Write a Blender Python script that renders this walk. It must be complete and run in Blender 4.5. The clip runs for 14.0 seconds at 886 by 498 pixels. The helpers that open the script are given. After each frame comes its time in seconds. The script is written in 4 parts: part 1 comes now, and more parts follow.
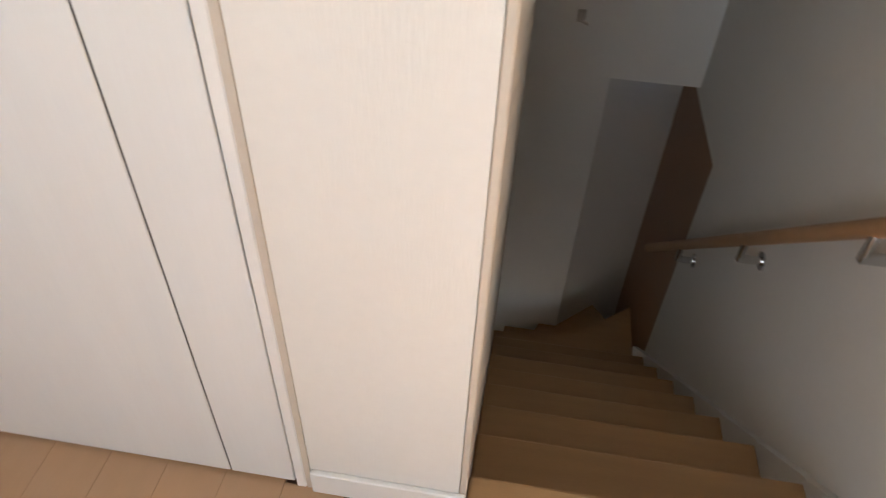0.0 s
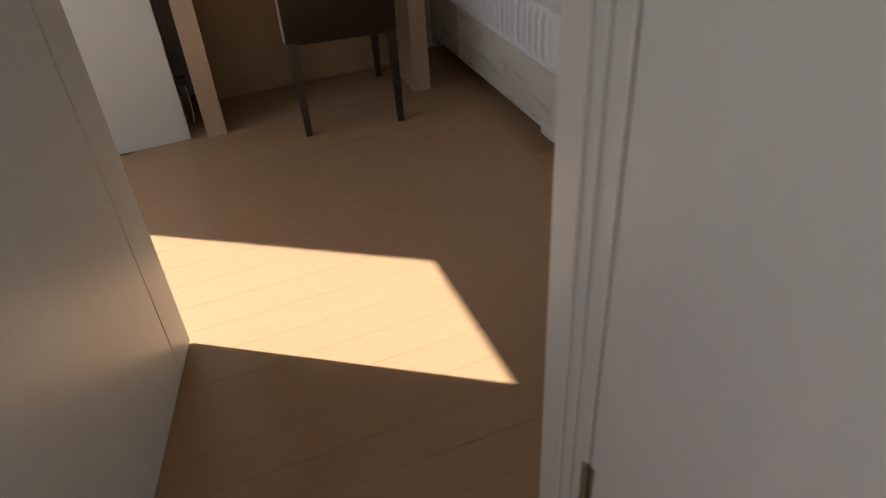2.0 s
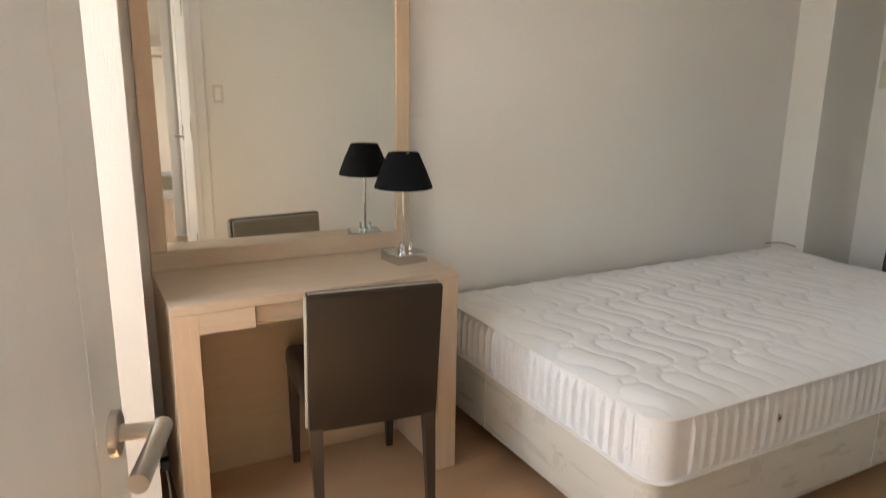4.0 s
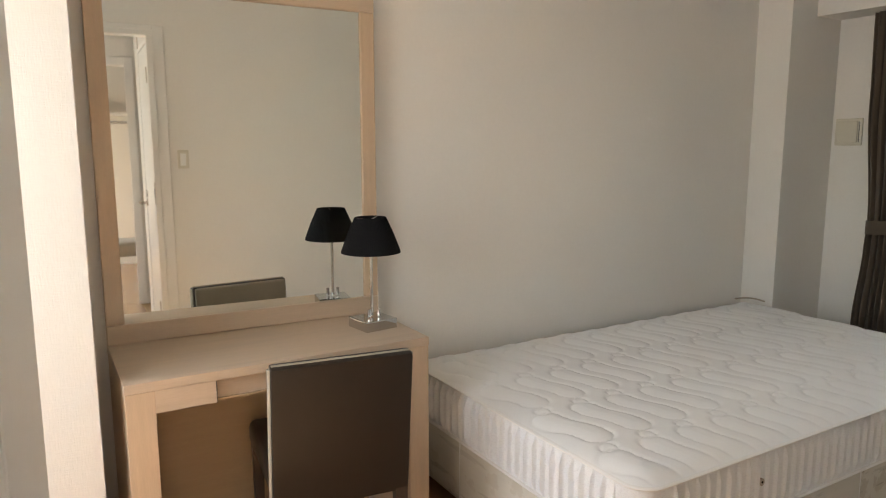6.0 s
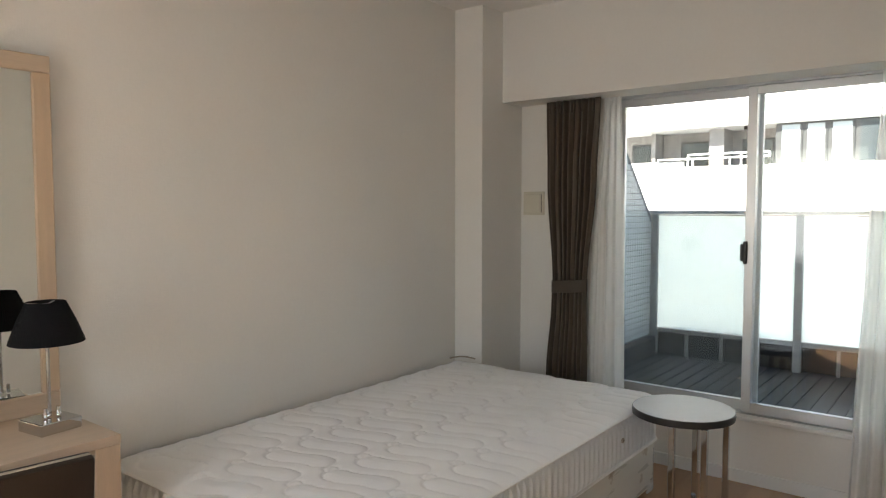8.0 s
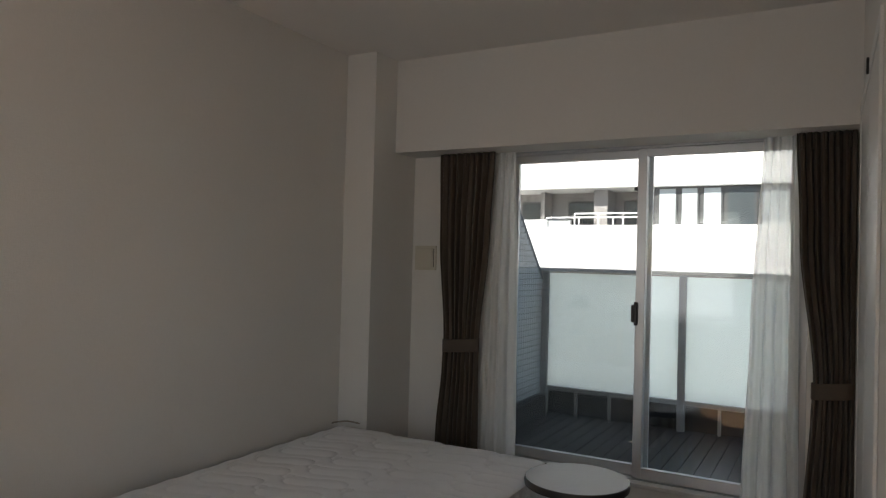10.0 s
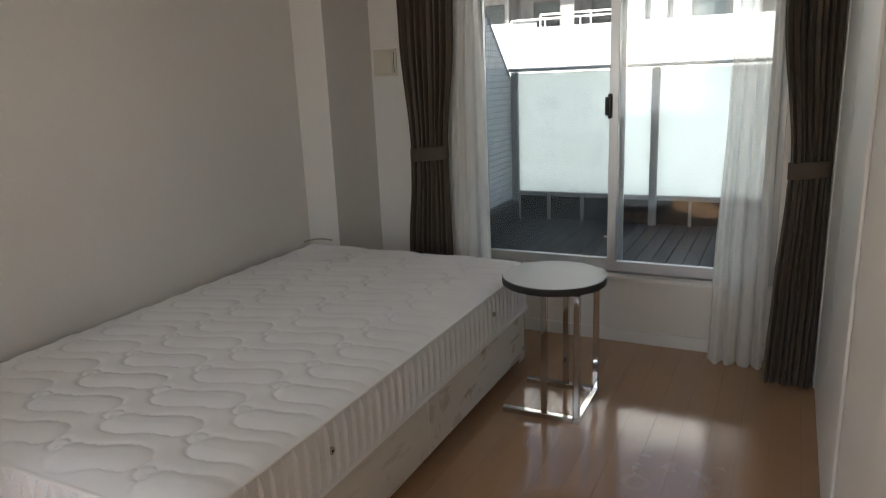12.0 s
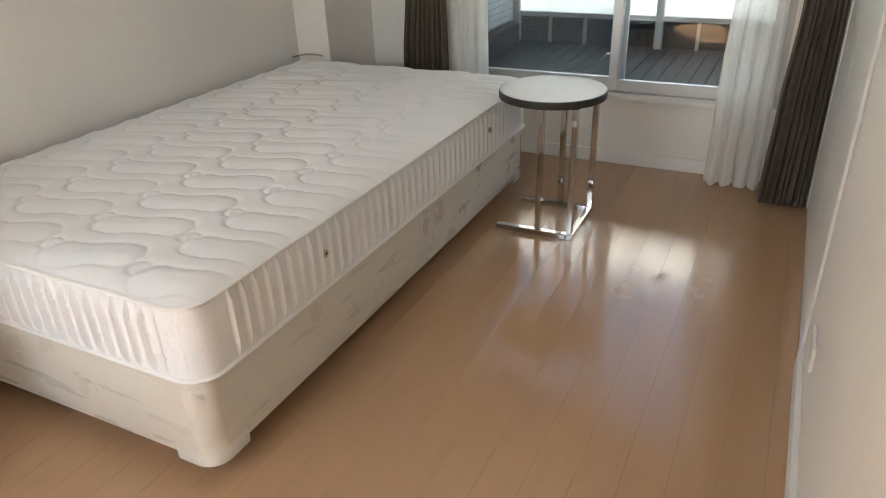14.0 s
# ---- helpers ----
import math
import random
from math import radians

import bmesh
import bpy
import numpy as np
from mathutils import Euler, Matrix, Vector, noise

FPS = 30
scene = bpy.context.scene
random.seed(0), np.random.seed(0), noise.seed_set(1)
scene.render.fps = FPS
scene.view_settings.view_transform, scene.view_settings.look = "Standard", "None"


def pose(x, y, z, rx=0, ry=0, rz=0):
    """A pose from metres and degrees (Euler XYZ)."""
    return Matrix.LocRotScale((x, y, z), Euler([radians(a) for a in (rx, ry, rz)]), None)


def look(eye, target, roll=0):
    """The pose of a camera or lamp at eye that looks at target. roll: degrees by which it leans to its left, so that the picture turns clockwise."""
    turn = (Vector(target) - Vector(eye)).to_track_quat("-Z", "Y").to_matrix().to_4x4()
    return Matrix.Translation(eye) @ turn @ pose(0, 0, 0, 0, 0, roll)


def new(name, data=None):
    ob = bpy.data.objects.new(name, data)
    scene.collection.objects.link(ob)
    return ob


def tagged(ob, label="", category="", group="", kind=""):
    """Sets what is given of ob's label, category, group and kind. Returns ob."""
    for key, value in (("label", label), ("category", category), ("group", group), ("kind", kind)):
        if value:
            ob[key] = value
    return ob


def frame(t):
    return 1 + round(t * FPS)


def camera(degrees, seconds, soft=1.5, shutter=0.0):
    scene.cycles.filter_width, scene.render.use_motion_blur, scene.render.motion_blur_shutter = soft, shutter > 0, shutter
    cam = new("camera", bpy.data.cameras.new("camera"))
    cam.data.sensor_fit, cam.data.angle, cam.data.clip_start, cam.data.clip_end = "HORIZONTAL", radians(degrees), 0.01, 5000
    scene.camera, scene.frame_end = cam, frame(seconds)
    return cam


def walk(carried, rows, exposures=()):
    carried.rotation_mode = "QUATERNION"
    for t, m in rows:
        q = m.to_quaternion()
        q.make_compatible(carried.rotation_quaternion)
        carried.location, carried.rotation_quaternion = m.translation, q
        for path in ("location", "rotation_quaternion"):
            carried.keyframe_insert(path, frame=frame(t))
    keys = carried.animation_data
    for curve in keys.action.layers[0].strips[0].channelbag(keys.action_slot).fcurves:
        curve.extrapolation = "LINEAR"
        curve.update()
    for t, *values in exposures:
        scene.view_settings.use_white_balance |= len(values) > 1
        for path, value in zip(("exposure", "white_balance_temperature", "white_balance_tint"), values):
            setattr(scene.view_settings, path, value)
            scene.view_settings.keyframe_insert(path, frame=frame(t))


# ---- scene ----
cam = camera(65.2, 14.0, soft=1.1, shutter=0.2)
PATH = [
    (0, look((3.486, 0.547, 1.097), (3.299, 1.992, -0.272), 2.5)),
    (0.3, look((3.491, 0.625, 1.120), (3.020, 1.935, -0.316), 4.0)),
    (0.5, look((3.495, 0.676, 1.169), (2.784, 1.823, -0.307), 1.3)),
    (0.7, look((3.493, 0.729, 1.158), (2.517, 1.764, -0.247), -0.3)),
    (0.8, look((3.494, 0.754, 1.167), (2.388, 1.723, -0.187), 0.6)),
    (1, look((3.501, 0.809, 1.169), (2.285, 1.720, -0.132), 1.1)),
    (1.2, look((3.496, 0.842, 1.167), (2.241, 1.667, -0.154), -1.4)),
    (1.5, look((3.407, 0.851, 1.163), (1.995, 1.428, -0.130), -5.0)),
    (2, look((3.109, 0.692, 1.226), (1.598, 1.228, 0.031), -4.1)),
    (2.5, look((2.825, 0.585, 1.249), (1.328, 1.181, 0.066), -4.7)),
    (3, look((2.602, 0.549, 1.281), (1.089, 1.285, 0.199), -3.0)),
    (3.5, look((2.503, 0.504, 1.337), (0.933, 1.371, 0.451), -1.5)),
    (4, look((2.486, 0.481, 1.382), (0.773, 1.401, 0.917), 0.7)),
    (4.2, look((2.482, 0.479, 1.386), (0.749, 1.414, 1.040), 0.4)),
    (6.3, look((2.444, 0.524, 1.394), (0.758, 1.565, 1.115), -0.3)),
    (6.5, look((2.446, 0.532, 1.397), (0.792, 1.630, 1.150), -0.4)),
    (7, look((2.453, 0.564, 1.422), (0.926, 1.841, 1.227), -0.1)),
    (7.5, look((2.466, 0.586, 1.427), (1.087, 2.028, 1.283), -0.2)),
    (8, look((2.483, 0.611, 1.425), (1.256, 2.187, 1.307), -0.0)),
    (8.5, look((2.465, 0.661, 1.423), (1.293, 2.278, 1.322), 1.1)),
    (8.7, look((2.455, 0.685, 1.424), (1.270, 2.294, 1.347), 1.1)),
    (10.8, look((2.336, 0.868, 1.446), (1.485, 2.677, 1.517), 0.9)),
    (11, look((2.326, 0.886, 1.444), (1.469, 2.692, 1.386), -0.4)),
    (11.3, look((2.317, 0.902, 1.437), (1.449, 2.688, 1.199), -1.2)),
    (11.5, look((2.312, 0.912, 1.428), (1.435, 2.682, 1.114), -1.6)),
    (12, look((2.319, 0.938, 1.374), (1.444, 2.669, 0.888), -2.4)),
    (12.5, look((2.351, 0.936, 1.332), (1.475, 2.593, 0.635), -3.0)),
    (13, look((2.324, 0.951, 1.326), (1.496, 2.564, 0.482), -1.7)),
    (13.5, look((2.324, 0.945, 1.268), (1.511, 2.538, 0.374), -2.7)),
    (14, look((2.317, 0.950, 1.270), (1.509, 2.533, 0.352), -2.1)),
]
EXPOSURE = [(0, 2.9, 6700, 10), (0.5, 3.1, 6250, 9), (1.0, 2.42, 5850, 8), (1.5, 1.5, 5850, 9), (2.0, 1.12, 6600, 10), (2.5, 1.05, 6850, 10), (3.0, 1.4, 6900, 10), (3.5, 2.45, 6850, 10), (4.0, 3.0, 7000, 10), (6.5, 2.9, 7150, 10), (7.5, 2.9, 7050, 10), (8.5, 2.37, 6850, 12), (11.0, 1.3, 6750, 13), (11.5, 1.65, 6750, 13), (12.0, 2.2, 6800, 12), (12.5, 2.82, 6700, 11), (13.0, 3.05, 6900, 11), (14.0, 3.15, 7000, 10)]
walk(cam, PATH, EXPOSURE)

# ---- sky, sun and daylight ----
SUN_TRAVEL = Vector((0.568, 0.823, 0)).normalized()
SUN_HEIGHT = radians(46)
world = bpy.data.worlds.new("sky")
scene.world = world
world.use_nodes = True
wn = world.node_tree.nodes
sky = wn.new("ShaderNodeTexSky")
sky.sky_type = "NISHITA"
sky.sun_disc = False
sky.sun_elevation = SUN_HEIGHT
sky.sun_rotation = math.atan2(-SUN_TRAVEL.x, -SUN_TRAVEL.y)
world.node_tree.links.new(sky.outputs[0], wn["Background"].inputs[0])
wn["Background"].inputs[1].default_value = 0.08
sun_data = bpy.data.lights.new("sun", "SUN")
sun_data.energy, sun_data.angle, sun_data.color = 5.0, radians(0.5), (1.0, 0.98, 0.92)
sun = new("sun", sun_data)
sun_dir = SUN_TRAVEL * math.cos(SUN_HEIGHT) - Vector((0, 0, math.sin(SUN_HEIGHT)))
sun.matrix_world = look((-6, -8, 10), Vector((-6, -8, 10)) + sun_dir)


def window_light(name, x, y, z, wide, high, watts, aim, color=(1.0, 0.97, 0.92)):
    data = bpy.data.lights.new(name, "AREA")
    data.shape, data.size, data.size_y, data.energy, data.color = "RECTANGLE", wide, high, watts, color
    ob = new(name, data)
    ob.matrix_world = look((x, y, z), (x + aim[0], y + aim[1], z + aim[2]))


# daylight in the openings behind the door, in the facing room and over the landing
window_light("daylight_south", 0.98, -0.40, 1.45, 0.9, 1.1, 2.0, (0, 1, -0.05), (0.92, 0.97, 1.0))
window_light("daylight_facing_room", 5.2, -0.40, 1.05, 0.85, 1.0, 1.6, (0, 1, -0.05))
window_light("daylight_landing", 3.03, -0.93, 1.5, 0.84, 0.95, 1.35, (0, 1, 0), (0.86, 0.93, 1.0))


# ---- materials ----
def mat(name, col, rough=0.5, metal=0.0, var=0.06, scale=3.0, fine=90.0, bump=0.05, stretch=(1, 1, 1), coat=0.0, rvar=0.06, per_object=0.0, sheen=0.0, spec=0.5):
    m = bpy.data.materials.new(name)
    m.use_nodes = True
    t = m.node_tree
    n, l = t.nodes, t.links
    b = n["Principled BSDF"]
    b.inputs["Metallic"].default_value = metal
    b.inputs["Coat Weight"].default_value = coat
    b.inputs["Coat Roughness"].default_value = 0.12
    b.inputs["Sheen Weight"].default_value = sheen
    b.inputs["Specular IOR Level"].default_value = spec
    co = n.new("ShaderNodeTexCoord")
    mp = n.new("ShaderNodeMapping")
    mp.inputs["Scale"].default_value = stretch
    l.new(co.outputs["Object"], mp.inputs["Vector"])
    info = n.new("ShaderNodeObjectInfo")
    if per_object:
        add = n.new("ShaderNodeVectorMath")
        add.operation = "MULTIPLY_ADD"
        add.inputs[1].default_value = (37, 53, 71)
        l.new(info.outputs["Random"], add.inputs[0])
        l.new(mp.outputs[0], add.inputs[2])
        vec = add.outputs[0]
    else:
        vec = mp.outputs[0]
    big = n.new("ShaderNodeTexNoise")
    big.inputs["Scale"].default_value, big.inputs["Detail"].default_value = scale, 4
    small = n.new("ShaderNodeTexNoise")
    small.inputs["Scale"].default_value, small.inputs["Detail"].default_value = fine, 3
    l.new(vec, big.inputs["Vector"])
    l.new(vec, small.inputs["Vector"])
    s = n.new("ShaderNodeMath")
    s.operation = "MULTIPLY_ADD"
    s.inputs[1].default_value = 0.6
    l.new(small.outputs[0], s.inputs[0])
    l.new(big.outputs[0], s.inputs[2])
    fac = s.outputs[0]
    if per_object:
        r = n.new("ShaderNodeMath")
        r.operation = "MULTIPLY_ADD"
        r.inputs[1].default_value = per_object
        l.new(info.outputs["Random"], r.inputs[0])
        l.new(fac, r.inputs[2])
        fac = r.outputs[0]
    ramp = n.new("ShaderNodeMapRange")
    ramp.inputs["From Min"].default_value, ramp.inputs["From Max"].default_value = 0.35, 1.25 + per_object
    l.new(fac, ramp.inputs[0])
    mix = n.new("ShaderNodeMix")
    mix.data_type = "RGBA"
    lo = tuple(max(0, c * (1 - 1.6 * var)) for c in col)
    hi = tuple(min(1, c * (1 + 1.6 * var)) for c in col)
    mix.inputs[6].default_value, mix.inputs[7].default_value = (*lo, 1), (*hi, 1)
    l.new(ramp.outputs[0], mix.inputs[0])
    l.new(mix.outputs[2], b.inputs["Base Color"])
    rr = n.new("ShaderNodeMapRange")
    rr.inputs["To Min"].default_value, rr.inputs["To Max"].default_value = max(0.02, rough - rvar), min(1, rough + rvar)
    l.new(big.outputs[0], rr.inputs[0])
    l.new(rr.outputs[0], b.inputs["Roughness"])
    if bump:
        bp = n.new("ShaderNodeBump")
        bp.inputs["Strength"].default_value, bp.inputs["Distance"].default_value = bump, 0.004
        l.new(small.outputs[0], bp.inputs["Height"])
        l.new(bp.outputs[0], b.inputs["Normal"])
    return m


def woven(m, scale, strength, distance=0.002):
    """Adds a woven relief of crossed threads to a material."""
    n, l = m.node_tree.nodes, m.node_tree.links
    b = n["Principled BSDF"]
    co = n.new("ShaderNodeTexCoord")
    total = None
    for stretch in ((1, 1, 0.15), (0.15, 0.15, 1)):
        mp = n.new("ShaderNodeMapping")
        mp.inputs["Scale"].default_value = stretch
        nz = n.new("ShaderNodeTexNoise")
        nz.inputs["Scale"].default_value, nz.inputs["Detail"].default_value = scale, 2
        l.new(co.outputs["Object"], mp.inputs[0])
        l.new(mp.outputs[0], nz.inputs["Vector"])
        if total is None:
            total = nz.outputs[0]
        else:
            ad = n.new("ShaderNodeMath")
            l.new(total, ad.inputs[0])
            l.new(nz.outputs[0], ad.inputs[1])
            total = ad.outputs[0]
    bp = n.new("ShaderNodeBump")
    bp.inputs["Strength"].default_value, bp.inputs["Distance"].default_value = strength, distance
    l.new(total, bp.inputs["Height"])
    l.new(bp.outputs[0], b.inputs["Normal"])
    return m


WALL = woven(mat("white_wallpaper", (0.80, 0.775, 0.735), 0.75, var=0.02, scale=1.2, fine=60), 240, 0.26)
CEIL = woven(mat("ceiling_paper", (0.82, 0.80, 0.77), 0.8, var=0.02, scale=1.0), 250, 0.2)
TRIM = mat("white_trim", (0.82, 0.81, 0.79), 0.35, var=0.02, scale=4, bump=0.02)
DOOR = mat("white_door_sheet", (0.80, 0.795, 0.78), 0.32, var=0.02, scale=3, fine=30, bump=0.03, stretch=(8, 8, 0.6))
GROOVE = mat("groove_shadow_line", (0.10, 0.095, 0.085), 0.7, bump=0)
CAULK = mat("beige_sealant", (0.60, 0.53, 0.45), 0.6, var=0.05)
STEEL = mat("brushed_steel", (0.50, 0.46, 0.41), 0.30, 1.0, var=0.05, fine=300, bump=0.03, stretch=(1, 1, 12))
CHROME = mat("chrome", (0.60, 0.60, 0.595), 0.06, 1.0, var=0.02, rvar=0.02, bump=0)
DARKSLOT = mat("dark_slot", (0.012, 0.012, 0.012), 0.95, bump=0, spec=0.05)
OAK = mat("pale_oak_veneer", (0.55, 0.425, 0.315), 0.42, var=0.07, scale=5, fine=60, stretch=(9, 0.8, 9), bump=0.04)
OAK_UP = mat("pale_oak_veneer_upright", (0.58, 0.43, 0.30), 0.42, var=0.07, scale=5, fine=60, stretch=(9, 9, 0.8), bump=0.04)
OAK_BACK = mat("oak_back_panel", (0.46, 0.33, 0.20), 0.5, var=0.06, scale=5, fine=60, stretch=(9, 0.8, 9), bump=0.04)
MIRROR = mat("mirror_silver", (0.86, 0.88, 0.84), 0.02, 1.0, var=0.0, rvar=0.0, bump=0)
LEATHER = mat("dark_brown_leatherette", (0.028, 0.019, 0.013), 0.45, var=0.15, scale=6, fine=260, bump=0.12, spec=0.3)
FABRIC_GREY = mat("grey_taupe_upholstery", (0.36, 0.315, 0.25), 0.8, var=0.1, fine=400, bump=0.2, sheen=0.3)
DARKWOOD = mat("dark_stained_wood", (0.045, 0.028, 0.019), 0.4, var=0.2, scale=8, stretch=(6, 6, 0.7), bump=0.04)
SHADE = mat("black_thread_shade", (0.004, 0.004, 0.005), 0.7, var=0.2, bump=0.1, spec=0.15)
TICKING = mat("white_quilted_ticking", (0.83, 0.84, 0.845), 0.62, var=0.03, scale=5, fine=350, bump=0.10, sheen=0.25)
BORDER = mat("white_woven_border", (0.80, 0.825, 0.85), 0.58, var=0.03, scale=5, fine=350, bump=0.08, sheen=0.2)


def woven_marks(m):
    """Small grey jacquard marks in the white border cloth."""
    n, l = m.node_tree.nodes, m.node_tree.links
    b = n["Principled BSDF"]
    src = b.inputs["Base Color"].links[0].from_socket
    co, mp, vor, r, mx = n.new("ShaderNodeTexCoord"), n.new("ShaderNodeMapping"), n.new("ShaderNodeTexVoronoi"), n.new("ShaderNodeMapRange"), n.new("ShaderNodeMix")
    mp.inputs["Scale"].default_value = (1.0, 0.5, 1.5)
    vor.inputs["Scale"].default_value = 120
    l.new(co.outputs["Object"], mp.inputs[0])
    l.new(mp.outputs[0], vor.inputs["Vector"])
    r.inputs["From Min"].default_value, r.inputs["From Max"].default_value = 0.30, 0.42
    r.inputs["To Min"].default_value, r.inputs["To Max"].default_value = 0.3, 0.0
    l.new(vor.outputs["Distance"], r.inputs[0])
    mx.data_type = "RGBA"
    mx.inputs[7].default_value = (0.68, 0.69, 0.71, 1)
    l.new(r.outputs[0], mx.inputs[0])
    l.new(src, mx.inputs[6])
    l.new(mx.outputs[2], b.inputs["Base Color"])


woven_marks(BORDER)
PIPING = mat("white_piping", (0.84, 0.84, 0.83), 0.6, var=0.02, fine=500, bump=0.2)
PLASTIC = mat("clear_white_plastic", (0.76, 0.74, 0.69), 0.25, var=0.03, coat=0.4)
FILM = mat("worn_satin_film", (0.72, 0.69, 0.62), 0.22, var=0.05, scale=14, bump=0.15, coat=0.5)
LAMINATE = mat("pale_grey_laminate", (0.34, 0.35, 0.37), 0.34, var=0.03)
BLACK_EDGE = mat("black_edge_band", (0.02, 0.018, 0.016), 0.35, var=0.1)
CURTAIN = woven(mat("taupe_brown_curtain", (0.080, 0.057, 0.038), 0.6, var=0.08, scale=3, fine=300, sheen=0.12, stretch=(1, 1, 0.4)), 420, 0.3)
ALU = mat("silver_aluminium", (0.55, 0.56, 0.57), 0.38, 0.85, var=0.03, fine=200)
RAIL_ALU = mat("grey_balcony_metal", (0.30, 0.31, 0.315), 0.45, 0.5, var=0.06)
PLATE = mat("beige_plate", (0.66, 0.62, 0.52), 0.4, var=0.03)
DECK = mat("wet_grey_decking", (0.018, 0.019, 0.022), 0.6, spec=0.2, var=0.3, scale=4, fine=50, stretch=(5, 0.8, 5), per_object=0.5, rvar=0.15)
TILE = mat("pale_mosaic_tile", (0.42, 0.46, 0.48), 0.3, var=0.12, scale=9)
GROUT = mat("dark_grout", (0.12, 0.13, 0.14), 0.8)
HANDRAIL = mat("oak_handrail", (0.42, 0.24, 0.12), 0.4, var=0.1, scale=6, stretch=(8, 1, 8))
BROWN_DOOR = mat("brown_wood_panel", (0.30, 0.155, 0.075), 0.4, var=0.1, scale=5, stretch=(7, 7, 0.8))
STAIR_WOOD = mat("stair_tread_wood", (0.44, 0.265, 0.125), 0.3, var=0.08, scale=4, stretch=(0.8, 8, 8), bump=0.03)
RENDERED = mat("white_facade", (0.80, 0.80, 0.79), 0.7, var=0.03, scale=0.6)
CONCRETE = mat("grey_brown_concrete", (0.34, 0.32, 0.31), 0.8, var=0.4, scale=1.5, fine=6, stretch=(2.5, 2.5, 0.8))
FAR_GLASS = mat("far_dark_glass", (0.05, 0.06, 0.065), 0.08, var=0.1)
# white curtains coloured grey-blue: the shade behind their glass is in the colour
FAR_CURTAIN = mat("far_shaded_curtain", (0.44, 0.48, 0.49), 0.7, var=0.05, stretch=(6, 6, 0.4))
FAR_FRAME = mat("far_dark_frame", (0.06, 0.06, 0.06), 0.4)
GROUND = mat("street_ground", (0.16, 0.155, 0.15), 0.9, var=0.2, scale=0.3)
CABLE_WHITE = mat("white_cable", (0.7, 0.7, 0.68), 0.4)


def base_fabric():
    """Cream damask of the bed base with scattered tan leaf sprays."""
    m = mat("cream_damask", (0.68, 0.655, 0.59), 0.30, var=0.025, scale=3, fine=9, bump=0.05, stretch=(1.2, 1.2, 9), sheen=0.2, rvar=0.12)
    n, l = m.node_tree.nodes, m.node_tree.links
    b = n["Principled BSDF"]
    src = b.inputs["Base Color"].links[0].from_socket
    co = n.new("ShaderNodeTexCoord")
    vor = n.new("ShaderNodeTexVoronoi")
    vor.inputs["Scale"].default_value = 7.0
    warp = n.new("ShaderNodeTexNoise")
    warp.inputs["Scale"].default_value = 38
    l.new(co.outputs["Object"], vor.inputs["Vector"])
    l.new(co.outputs["Object"], warp.inputs["Vector"])
    a = n.new("ShaderNodeMath")
    a.operation = "MULTIPLY_ADD"
    a.inputs[1].default_value = 0.75
    l.new(warp.outputs[0], a.inputs[0])
    l.new(vor.outputs["Distance"], a.inputs[2])
    r = n.new("ShaderNodeMapRange")
    r.inputs["From Min"].default_value, r.inputs["From Max"].default_value = 0.57, 0.65
    r.inputs["To Min"].default_value, r.inputs["To Max"].default_value = 0.72, 0.0
    l.new(a.outputs[0], r.inputs[0])
    sep = n.new("ShaderNodeSeparateXYZ")
    l.new(co.outputs["Object"], sep.inputs[0])
    worn = n.new("ShaderNodeMapRange")
    worn.inputs["From Min"].default_value, worn.inputs["From Max"].default_value = -0.2, 0.7
    worn.inputs["To Min"].default_value, worn.inputs["To Max"].default_value = 0.28, 1.0
    l.new(sep.outputs["Y"], worn.inputs[0])
    fade = n.new("ShaderNodeMath")
    fade.operation = "MULTIPLY"
    l.new(r.outputs[0], fade.inputs[0])
    l.new(worn.outputs[0], fade.inputs[1])
    mx = n.new("ShaderNodeMix")
    mx.data_type = "RGBA"
    mx.inputs[7].default_value = (0.37, 0.29, 0.20, 1)
    l.new(fade.outputs[0], mx.inputs[0])
    l.new(src, mx.inputs[6])
    l.new(mx.outputs[2], b.inputs["Base Color"])
    return m


DAMASK = base_fabric()


